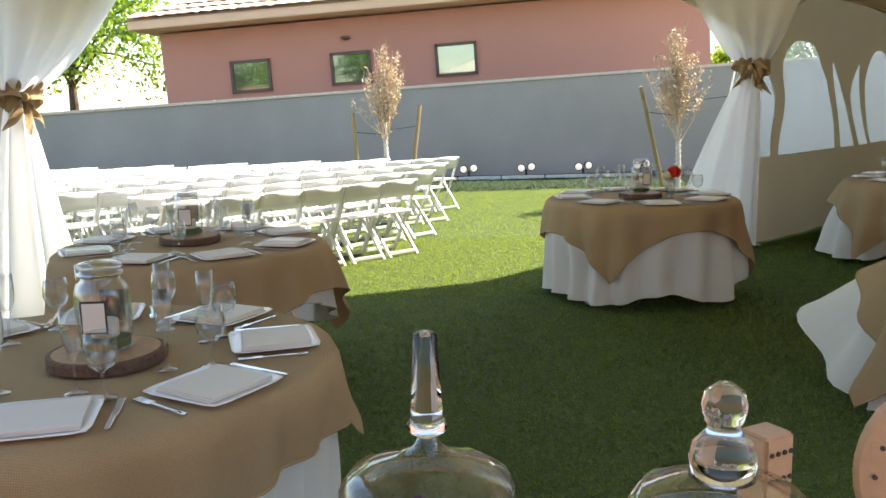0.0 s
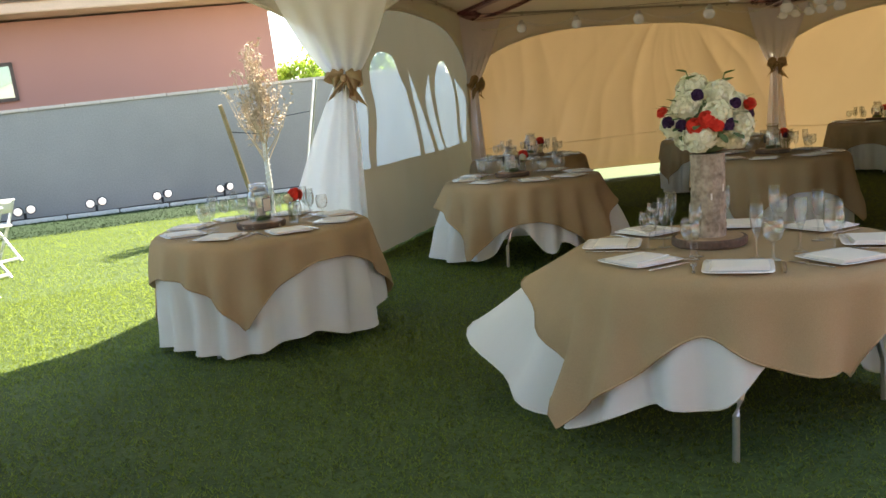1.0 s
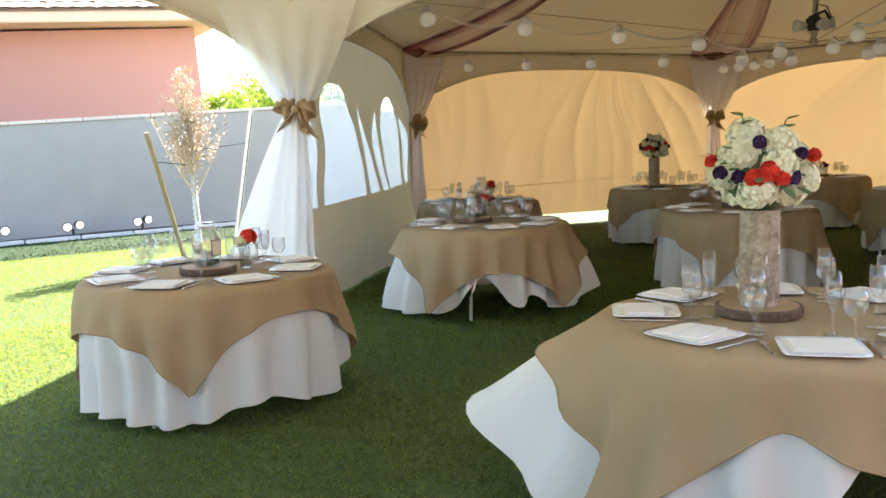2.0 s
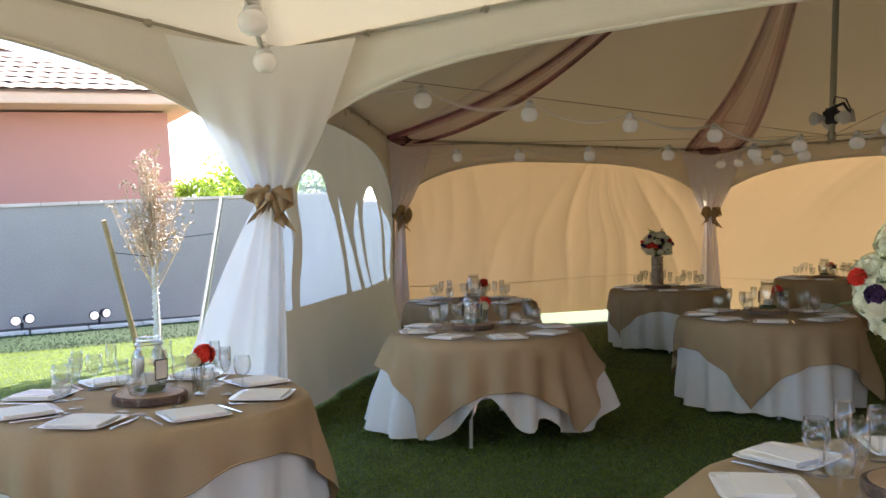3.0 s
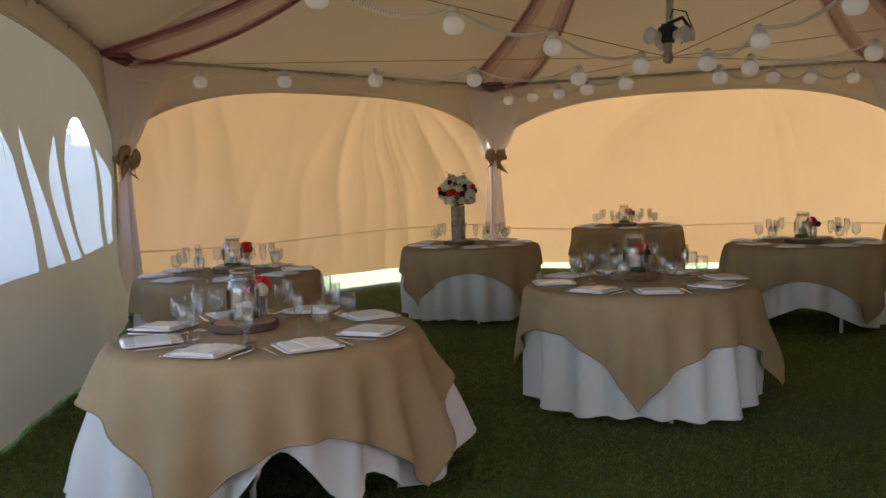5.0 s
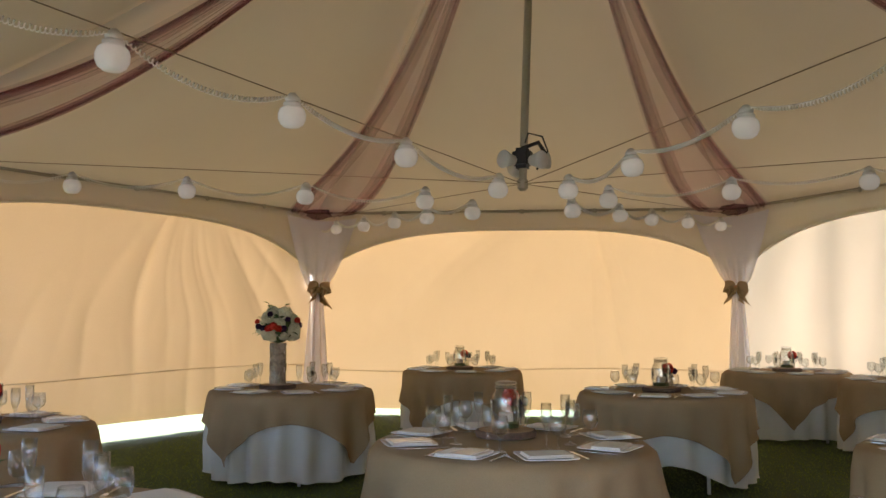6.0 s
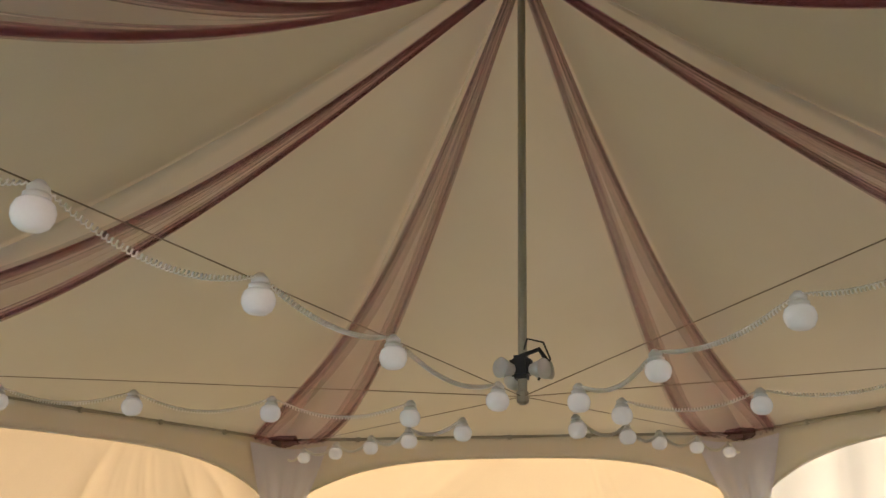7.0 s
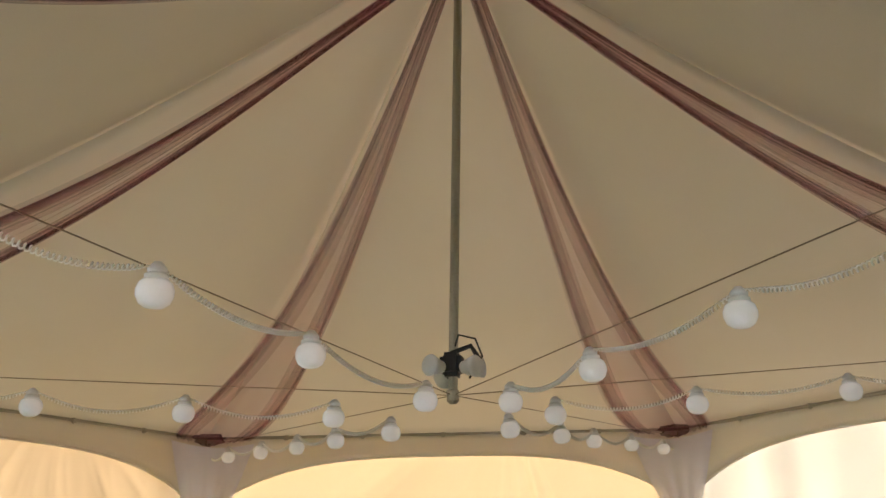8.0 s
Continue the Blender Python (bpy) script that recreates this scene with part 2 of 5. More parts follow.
def boxed(cx, cy, cz, sx, sy, sz, m=None, bevel=0.0):
    return box(bmesh.new(), cx, cy, cz, sx, sy, sz, m, bevel)


def tube(bm, pts, radius, seg=8, caps=True):
    """A round bar along points; radius a number or one per point."""
    pts = [Vector(p) for p in pts]
    rads = radius if isinstance(radius, (list, tuple)) else [radius] * len(pts)
    rings = []
    for i, p in enumerate(pts):
        d = (pts[min(i + 1, len(pts) - 1)] - pts[max(i - 1, 0)]).normalized()
        up = Vector((0, 0, 1)) if abs(d.z) < 0.95 else Vector((1, 0, 0))
        a = d.cross(up).normalized()
        b = d.cross(a)
        rings.append([bm.verts.new(p + rads[i] * (math.cos(k * math.tau / seg) * a + math.sin(k * math.tau / seg) * b)) for k in range(seg)])
    for r0, r1 in zip(rings, rings[1:]):
        for k in range(seg):
            bm.faces.new((r0[k], r0[(k + 1) % seg], r1[(k + 1) % seg], r1[k]))
    if caps:
        bm.faces.new(rings[0][::-1])
        bm.faces.new(rings[-1])
    return bm


def lathe(bm, profile, seg=24, centre=(0, 0, 0), close=True):
    """A turned form from (radius, height) pairs."""
    c = Vector(centre)
    rings = []
    for r, z in profile:
        rings.append([bm.verts.new(c + Vector((r * math.cos(k * math.tau / seg), r * math.sin(k * math.tau / seg), z))) for k in range(seg)])
    for r0, r1 in zip(rings, rings[1:]):
        for k in range(seg):
            bm.faces.new((r0[k], r0[(k + 1) % seg], r1[(k + 1) % seg], r1[k]))
    if close:
        bm.faces.new(rings[0][::-1])
        bm.faces.new(rings[-1])
    return bm


def sheet(bm, nu, nv, f, uv=True):
    """A sheet of nu by nv cells from f(u, v), u and v from 0 to 1."""
    lay = bm.loops.layers.uv.verify()
    g = [[bm.verts.new(f(i / nu, j / nv)) for j in range(nv + 1)] for i in range(nu + 1)]
    for i in range(nu):
        for j in range(nv):
            fc = bm.faces.new((g[i][j], g[i + 1][j], g[i + 1][j + 1], g[i][j + 1]))
            for l, (a, b) in zip(fc.loops, ((i, j), (i + 1, j), (i + 1, j + 1), (i, j + 1))):
                l[lay].uv = (a / nu, b / nv)
    return bm


def thick(ob, t):
    s = ob.modifiers.new("thickness", 'SOLIDIFY')
    s.thickness, s.offset = t, 0
    return ob


def wobble(x, y, z=0.0, s=1.0):
    return noise.noise(Vector((x * s, y * s, z * s)))

# ---- plan ----
CX, CY, RAD = 9.8, 6.4, 6.1
EAVE, ARCH, APEX, FOOT = 2.93, 2.66, 6.4, 2.49


def corner(d):
    return Vector((CX + RAD * math.cos(radians(d)), CY + RAD * math.sin(radians(d)), 0))


P1, P2, P3, P4, P5, P6 = [corner(165 - 60 * i) for i in range(6)]
P0, P7 = Vector((-2.5, 5.8, 0)), Vector((-0.75, -0.15, 0))
HEX = [P1, P2, P3, P4, P5, P6]
TOPC = Vector((CX + 0.05, CY - 0.14, APEX))

# ---- ground ----
lawn_bm = bmesh.new()
sheet(lawn_bm, 60, 60, lambda u, v: Vector((-900 + 1800 * (0.5 + 4 * (u - 0.5) ** 3), -900 + 1800 * (0.5 + 4 * (v - 0.5) ** 3), 0)))
tagged(link("ground", lawn_bm, "grass", smooth=True), "trimmed green lawn, sunlit outside and shaded under the tents", "lawn", kind="structure")

rng = random.Random(5)
verts, faces = [], []


def blades(count, x0, x1, y0, y1, h0, h1):
    for _ in range(count):
        x, y = rng.uniform(x0, x1), rng.uniform(y0, y1)
        a, h, w = rng.uniform(0, math.tau), rng.uniform(h0, h1), rng.uniform(0.003, 0.006)
        lx, ly = rng.uniform(-1.4, 1.4) * h, rng.uniform(-1.4, 1.4) * h
        n = len(verts)
        dx, dy = w * math.cos(a), w * math.sin(a)
        verts.extend(((x - dx, y - dy, -0.002), (x + dx, y + dy, -0.002), (x + lx, y + ly, h)))
        faces.append((n, n + 1, n + 2))


blades(190000, -2.5, 7.0, 1.0, 9.0, 0.008, 0.019)
blades(190000, -5.0, 8.0, 6.0, 14.5, 0.010, 0.022)
blades(60000, 6.0, 15.0, 1.0, 11.0, 0.008, 0.019)
blade_mesh = bpy.data.meshes.new("grass_blades")
blade_mesh.from_pydata(verts, [], faces)
blade_mesh.materials.append(M["blade"])
tagged(new("grass_blades", blade_mesh), "short mown blades of the green lawn", "grass", kind="stuff")

# ---- block wall, bed and house beyond the lawn ----
WALL_Y = 17.6


def wall_top(x):
    return 1.86 + 0.052 * x


# lawn shade before the bed, shaped as a band of dark green blades
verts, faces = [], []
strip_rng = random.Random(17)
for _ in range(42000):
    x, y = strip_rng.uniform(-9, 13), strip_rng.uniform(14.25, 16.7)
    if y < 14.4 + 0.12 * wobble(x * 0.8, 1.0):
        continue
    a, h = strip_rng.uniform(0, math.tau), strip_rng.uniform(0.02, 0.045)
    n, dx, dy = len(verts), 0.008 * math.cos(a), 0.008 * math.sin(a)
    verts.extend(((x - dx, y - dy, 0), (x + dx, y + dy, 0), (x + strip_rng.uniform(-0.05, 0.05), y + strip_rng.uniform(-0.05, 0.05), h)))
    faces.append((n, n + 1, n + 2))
strip_mesh = bpy.data.meshes.new("shade_blades")
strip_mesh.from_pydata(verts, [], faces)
strip_mesh.materials.append(M["grass_shade"])
tagged(new("shade_blades", strip_mesh), "band of dark green blades standing in for shade on the lawn", "grass", kind="stuff")
# sheet under the blades, with the same lawn shade in its colour
shade_bm = bmesh.new()
sheet(shade_bm, 60, 4, lambda u, v: Vector((-9 + 22 * u, (14.4 + 0.12 * wobble((-9 + 22 * u) * 0.8, 1.0)) * (1 - v) + 16.74 * v, 0.006 + 0.012 * math.sin(math.pi * v))))
tagged(link("shade_strip", shade_bm, "grass_shade", smooth=True), "dark green sheet standing in for shade along the garden bed", "turf", kind="structure")
bed_bm = bmesh.new()
sheet(bed_bm, 40, 3, lambda u, v: Vector((-14 + 40 * u, 16.75 + (WALL_Y - 16.75) * v, 0.03 + 0.03 * wobble(u * 60, v * 3))))
tagged(link("garden_bed", bed_bm, "soil", smooth=True), "strip of dark garden soil along the block wall", "garden bed", kind="structure")
wall_bm = bmesh.new()
sections = [-16, -11, -6, -1, 4, 9, 11.2, 26]
for a, b in zip(sections, sections[1:]):
    drop = 0.22 if a >= 11 else 0.0
    quad = [wall_bm.verts.new((x, y, z)) for x, y, z in (
        (a, WALL_Y, -0.1), (b, WALL_Y, -0.1), (b, WALL_Y, wall_top(min(b, 11.2)) - drop), (a, WALL_Y, wall_top(min(a, 11.2)) - drop),
        (a, WALL_Y + 0.2, -0.1), (b, WALL_Y + 0.2, -0.1), (b, WALL_Y + 0.2, wall_top(min(b, 11.2)) - drop), (a, WALL_Y + 0.2, wall_top(min(a, 11.2)) - drop))]
    for f in ((0, 1, 2, 3), (5, 4, 7, 6), (4, 0, 3, 7), (1, 5, 6, 2)):
        wall_bm.faces.new([quad[i] for i in f])
block_wall = tagged(link("garden_wall", wall_bm, "block"), "smooth grey block garden wall with a pale cap", "wall", kind="structure")
for a, b in zip(sections, sections[1:]):
    drop = 0.22 if a >= 11 else 0.0
    n = max(2, round((b - a) / 0.6))
    for k in range(n):
        xa, xb = a + (b - a) * k / n, a + (b - a) * (k + 1) / n
        z = wall_top(min((xa + xb) / 2, 11.2)) - drop
        part("cap_block", boxed(0, 0, 0, xb - xa - 0.006, 0.27, 0.06, pose((xa + xb) / 2, WALL_Y + 0.1, z + 0.03, 0, -2.98 if xb <= 11.3 else 0, 0), 0.008), "cap", block_wall)
edge_bm = bmesh.new()
for k in range(22):
    x = -3 + 0.9 * k
    box(edge_bm, x + 0.45, 16.72 + 0.05 * math.sin(x), 0.03, 0.88, 0.06, 0.09, bevel=0.012)
tagged(link("bed_edging", edge_bm, "edging"), "low white edging along the garden bed", "edging", kind="structure")


def flood_lamp(x, y, turn):
    t = thing("flood_lamp", "small twin landscape flood lamp standing in the bed, lit", "flood lamp", "lamps along the wall", pose(x, y, 0.03, 0, 0, turn))
    part("post", tube(bmesh.new(), [(0, 0, 0), (0, 0, 0.14)], 0.025), "black", t)
    for s in (-1, 1):
        head = part("lamp_head", lathe(bmesh.new(), [(0.03, 0.09), (0.07, 0.06), (0.088, -0.02), (0.088, -0.05), (0.077, -0.048)], 18), "black", t)
        head.matrix_basis = pose(s * 0.098, 0, 0.19 + 0.012 * s, -86, 0, s * 10)
        part("lens", lathe(bmesh.new(), [(0.074, -0.049), (0.058, -0.056), (0.03, -0.060)], 18), "floodlight", head, "glowing round lens", True)


for x, y, a in ((1.76, 17.1, 173), (2.97, 17.1, 176), (4.18, 17.1, 180), (5.41, 17.1, 186)):
    flood_lamp(x, y, a - 180)


def house():
    # the front runs level with its own ground, which falls to the far corner
    h = thing("house", "pink stucco house with a clay tile roof behind the wall", "house", m=pose(0.4, 20.6, 0.15, 0, -3.2, -8))
    x0, x1, ev = -5.85, 7.55, 3.62
    part("wall", boxed((x0 + x1) / 2, 4.5, ev / 2 - 1.0, x1 - x0, 9, ev + 2.0), "stucco", h)
    part("fascia", boxed((x0 + x1) / 2 + 0.1, 4.2, ev + 0.16, x1 - x0 + 1.0, 10.2, 0.22, bevel=0.02), "fascia", h)
    part("soffit_trim", boxed((x0 + x1) / 2 + 0.1, -0.62, ev + 0.30, x1 - x0 + 1.1, 0.1, 0.08, bevel=0.02), "cap", h)
    roof_bm = bmesh.new()
    ea, eb, yy, z = x0 - 0.5, x1 + 0.65, -0.95, ev + 0.27
    a, b, c, d = [roof_bm.verts.new(p) for p in ((ea, yy, z), (eb, yy, z), (eb, 9.4, z), (ea, 9.4, z))]
    r0, r1 = roof_bm.verts.new((ea + 4.8, 4.2, z + 2.1)), roof_bm.verts.new((eb - 4.8, 4.2, z + 2.1))
    for f in ((a, b, r1, r0), (b, c, r1), (c, d, r0, r1), (d, a, r0)):
        roof_bm.faces.new(f)
    roof = part("roof", roof_bm, "rooftile", h)
    # tile courses over the visible slopes
    tile = bmesh.new()
    sheet(tile, 8, 2, lambda u, v: Vector(((u - 0.5) * 0.9, v * 0.5, 0.025 + 0.03 * abs(math.sin(u * math.tau * 1.5)) - 0.025 * v)))
    tile_mesh = bpy.data.meshes.new("roof_tile")
    tile.to_mesh(tile_mesh)
    tile.free()
    tile_mesh.materials.append(M["rooftile"])
    slope = math.atan2(2.1, 5.15)
    for row in range(9):
        s = row * 0.46
        inset = s * math.cos(slope) * 4.8 / 5.15
        n = int((eb - ea - 2 * inset) / 0.9)
        for k in range(n):
            o = new("roof_tile", tile_mesh)
            o.parent = roof
            o.matrix_basis = pose(ea + inset + 0.45 + 0.9 * k + 0.1, yy + s * math.cos(slope) - 0.03, z + s * math.sin(slope) + 0.02, math.degrees(slope), 0, 0)
    for wx, wz, kind in ((-3.62, 2.42, 0), (-1.08, 2.42, 0), (1.52, 2.42, 0)):
        w = new("window")
        w.parent = h
        w.matrix_basis = pose(wx, -0.02, wz)
        fb = bmesh.new()
        for sx, sz, px, pz in ((1.02, 0.07, 0, 0.36), (1.02, 0.07, 0, -0.36), (0.07, 0.79, 0.475, 0), (0.07, 0.79, -0.475, 0)):
            box(fb, px, 0, pz, sx, 0.09, sz)
        part("frame", fb, "darkframe", w)
        part("pane", boxed(0, 0.02, 0, 0.9, 0.02, 0.66), "pane", w, "dark reflecting glass")
    part("vent", lathe(bmesh.new(), [(0.02, 0.0), (0.13, 0.02), (0.11, 0.08)], 12, (-1.15, -0.05, 3.1)), "darkframe", h, "small dark wall vent")


house()


# unseen home wall added to close the yard and darken the entry floor
tagged(link("wall_light_block", boxed(1.0, -4.2, 1.45, 34, 0.3, 2.9), "stucco"), "unseen plain pink stucco wall added to cut light from behind the start", "wall", kind="structure")
# block wall out of view, added only to close the west side
tagged(link("wall_west", boxed(-16.1, 6.8, 0.95, 0.2, 21.6, 1.9), "block"), "unseen plain grey block wall added to close the yard", "wall", kind="structure")


# ---- tents ----
def bay(a, b, u, z):
    p = a.lerp(b, u)
    return Vector((p.x, p.y, z))


def arch_height(u, low=1.95, top=ARCH):
    s = abs(2 * u - 1)
    return low + (top - low) * (1 - s ** 3.2) ** 0.85


def valance(name, a, b, mat, label, centre, low=1.95):
    """The band under the eave that is cut to an arch."""
    inward = (centre - (a + b) / 2).normalized() * 0.02
    bm = bmesh.new()
    sheet(bm, 48, 4, lambda u, v: bay(a, b, u, EAVE + (arch_height(u, low) - EAVE) * v) + inward * (1 + 0.4 * wobble(u * 9, v * 2)))
    v = link(name, bm, mat, smooth=True)
    thick(v, 0.006)
    tagged(v, label, "valance", kind="structure")
    hem = bmesh.new()
    tube(hem, [bay(a, b, k / 40, arch_height(k / 40, low)) + inward * 1.2 for k in range(41)], 0.014, 6)
    part("hem", hem, mat, v)
    return v


def rail(a, b, label="grey metal eave rail of the tent"):
    r = thing("eave_rail", label, "rail", kind="structure")
    part("bar", tube(bmesh.new(), [bay(a, b, 0, EAVE), bay(a, b, 1, EAVE)], 0.03), "pole", r)
    for k in (0.17, 0.33, 0.5, 0.67, 0.83):
        part("clamp", boxed(0, 0, 0, 0.07, 0.075, 0.075, Matrix.Translation(bay(a, b, k, EAVE)), 0.01), "pole", r)


def roof_slope(centre, a, b, apex, mat):
    """One curved panel of a peaked canopy."""
    bm = bmesh.new()

    def f(u, v):
        edge = bay(a, b, u, EAVE - 0.01)
        edge += (Vector((edge.x, edge.y, 0)) - Vector((centre.x, centre.y, 0))).normalized() * 0.07
        p = edge.lerp(Vector((centre.x, centre.y, apex)), v)
        p.z -= 0.42 * math.sin(math.pi * v) * (1 - 0.3 * v) + 0.10 * math.sin(math.pi * v) * math.sin(math.pi * u)
        return p
    sheet(bm, 20, 20, f)
    bmesh.ops.remove_doubles(bm, verts=bm.verts, dist=0.0005)
    return bm


hexc = Vector((CX, CY, 0))
main_roof = bmesh.new()
for a, b in zip(HEX, HEX[1:] + HEX[:1]):
    p = roof_slope(TOPC, a, b, APEX, "canopy")
    me = bpy.data.meshes.new("panel")
    p.to_mesh(me)
    p.free()
    main_roof.from_mesh(me)
    bpy.data.meshes.remove(me)
ceiling_main = thick(link("ceiling_main", main_roof, "canopy", smooth=True), 0.006)
tagged(ceiling_main, "peaked beige vinyl canopy of the six-sided tent", "canopy", kind="structure")

QUAD = [P0, P1, P6, P7]
quadc = (P0 + P1 + P6 + P7) / 4
small_roof = bmesh.new()
for a, b in zip(QUAD, QUAD[1:] + QUAD[:1]):
    p = roof_slope(quadc, a, b, 5.2, "canopy_white")
    me = bpy.data.meshes.new("panel")
    p.to_mesh(me)
    p.free()
    small_roof.from_mesh(me)
    bpy.data.meshes.remove(me)
tagged(thick(link("ceiling_entry", small_roof, "canopy_white", smooth=True), 0.006), "peaked ivory vinyl canopy of the entry tent", "canopy", kind="structure")

SIDES = [("valance_1", P1, P2, hexc), ("valance_2", P2, P3, hexc), ("valance_3", P3, P4, hexc), ("valance_4", P4, P5, hexc), ("valance_5", P5, P6, hexc), ("valance_6", P6, P1, quadc),
         ("valance_7", P0, P1, quadc), ("valance_8", P7, P0, quadc), ("valance_9", P6, P7, quadc)]
for name, a, b, c in SIDES:
    valance(name, a, b, "canopy_white" if c is quadc else "valance", "ivory arched vinyl valance below the eave", c)
    rail(a, b)


def side_wall(name, a, b, mat, label, centre, seed, gap=0.0, amp=0.05, radial=0.0):
    """A hanging fabric wall with drag folds from its upper corners and a seam."""
    inward = (centre - (a + b) / 2).normalized()
    rnd = random.Random(seed)
    ph = [rnd.uniform(0, 6.28) for _ in range(6)]
    bm = bmesh.new()

    def f(u, v):
        z = EAVE - 0.02 - (EAVE - 0.04 - gap) * v
        fold = amp * (0.5 - 0.25 * radial) * math.sin(u * 24 + ph[0] + 3 * math.sin(u * 5 + ph[1]) + 2.5 * wobble(u * 4, v, seed)) * (0.35 + 0.65 * v)
        # crisp drag creases that fan down and sideways from the middle of the eave
        su, sv = (u - 0.64) * 2.1 + 0.12 * wobble(u * 3, v * 2, seed), v + 0.16
        ang = math.atan2(su, sv) + 0.35 * su * v
        crease = abs(math.sin(ang * 6.3 + ph[2] + 0.5 * math.sin(ang * 3 + ph[4])))
        small = abs(math.sin(ang * 15.0 + ph[5] + math.sin(ang * 5)))
        near = max(0.0, 1.25 - 0.6 * math.hypot(su, sv)) * min(1, v * 4)
        uneven = 0.25 + 0.75 * max(0.0, math.sin(ang * 4.1 + ph[1] + v * 1.3))
        fold -= amp * radial * near * uneven * (0.55 * (1 - crease) ** 2 + 0.2 * (1 - small) ** 2)
        fold += (0.05 - 0.02 * min(1, radial)) * wobble(u * 6 + seed, v * 2) + amp * 0.55 * abs(wobble(u * 13 + ph[3], v * 1.6 + u * 2.0, seed)) * (0.4 + 0.6 * v)
        belly = 0.10 * math.sin(math.pi * u) * v
        return bay(a, b, u, z) + inward * (fold - 0.05 + belly * 0.3)
    sheet(bm, 260, 56, f)
    w = link(name, bm, mat, smooth=True)
    tagged(w, label, "tent wall", kind="structure")
    seam = bmesh.new()
    tube(seam, [f(k / 60, 0.80 + 0.01 * math.sin(k / 9)) + inward * 0.012 for k in range(61)], 0.006, 5)
    part("seam", seam, "canvas", w)
    return w


side_wall("wall_northeast", P2, P3, "canvas", "tan fabric tent wall glowing from the sun behind", hexc, 3, gap=0.16, amp=0.085, radial=1.6)
side_wall("wall_east", P3, P4, "canvas", "tan fabric tent wall glowing from the sun behind", hexc, 8, gap=0.06, amp=0.065, radial=1.2)
# brightness of this side is put into its material, the sun only grazes it
side_wall("wall_southeast", P4, P5, "canvas_cream_lifted", "pale cream fabric tent wall, its glow raised in the material", hexc, 12, gap=0.03, amp=0.035)
side_wall("wall_south", P5, P6, "canvas", "tan fabric tent wall on the far side", hexc, 15, gap=0.03, amp=0.035)


# the window wall: each clear pane is set into a real opening of the sheet
def pane_at(u):
    """Which opening a place along the wall lies in: its lower and upper edge there, or nothing."""
    for lo, hi, kind in PANES:
        if lo < u < hi:
            s = (u - lo) / (hi - lo)
            if kind == "arch":
                top = 2.12 - 0.42 * abs(2 * s - 1) ** 2.6
            elif kind == "rise":
                top = 1.30 + 0.62 * s ** 0.5
            else:
                top = 1.30 + 0.62 * (1 - s) ** 0.5
            return 0.90, top
    return None


PANES = ((0.06, 0.46, "fall"), (0.66, 2.16, "arch"), (2.36, 2.78, "fall"), (2.94, 3.36, "rise"), (3.58, 4.86, "arch"), (5.06, 5.66, "fall"))
win_in = (hexc - (P1 + P2) / 2).normalized()


def window_point(u, z):
    low = max(0.0, 1 - z / 2.0)
    sway = 0.045 * math.sin(u * 2.6) * low + 0.04 * wobble(u * 2, z * 1.5)
    bulge = 0.32 * math.sin(math.pi * min(1, u / 6.1)) * low ** 1.3
    shift = 0.08 * math.sin(z * 4.6 + u * 1.3)
    return bay(P1, P2, min(1, max(0, (u + (shift if 0.05 < u < 6.0 else 0)) / 6.1)), z) + win_in * (bulge + sway)


def column(bm, u0, u1, zf, nz):
    """A strip of the wall from u0 to u1 between heights zf(u)."""
    lo0, hi0 = zf(u0)
    lo1, hi1 = zf(u1)
    inner = [0.1 * k for k in range(40) if max(lo0, lo1) + 0.01 < 0.1 * k < min(hi0, hi1) - 0.01]
    prev = None
    for za, zb in [(lo0, lo1)] + [(z, z) for z in inner] + [(hi0, hi1)]:
        cur = (bm.verts.new(window_point(u0, za)), bm.verts.new(window_point(u1, zb)))
        if prev:
            bm.faces.new((prev[0], prev[1], cur[1], cur[0]))
        prev = cur


vinyl_bm = bmesh.new()
cuts = sorted({round(k * 0.06, 3) for k in range(102)} | {round(e, 3) for p in PANES for e in p[:2]} | {6.1})
for u0, u1 in zip(cuts, cuts[1:]):
    mid = (u0 + u1) / 2
    if pane_at(mid) is None:
        column(vinyl_bm, u0, u1, lambda u: (0.02, EAVE - 0.02), 16)
    else:
        lo, hi = [(p[0], p[1]) for p in PANES if p[0] < mid < p[1]][0]
        def inner(u, lo=lo, hi=hi):
            return pane_at(min(hi - 1e-4, max(lo + 1e-4, u)))
        column(vinyl_bm, u0, u1, lambda u: (0.02, inner(u)[0]), 8)
        column(vinyl_bm, u0, u1, lambda u: (inner(u)[1], EAVE - 0.02), 6)
bmesh.ops.remove_doubles(vinyl_bm, verts=vinyl_bm.verts, dist=0.0008)
window_wall = link("wall_north", vinyl_bm, "canvas_dull", smooth=True)
tagged(window_wall, "tan vinyl tent wall with arched clear windows", "tent wall", kind="structure")
for lo, hi, kind in PANES:
    pb = bmesh.new()
    n = 12
    for k in range(n):
        u0, u1 = lo + (hi - lo) * k / n, lo + (hi - lo) * (k + 1) / n
        column(pb, u0, u1, lambda u, lo=lo, hi=hi: pane_at(min(hi - 1e-4, max(lo + 1e-4, u))), 8)
    bmesh.ops.remove_doubles(pb, verts=pb.verts, dist=0.0005)
    pane = part("window_pane", pb, "clear", window_wall, "clear flexible vinyl window", True)
    pane.visible_shadow = False


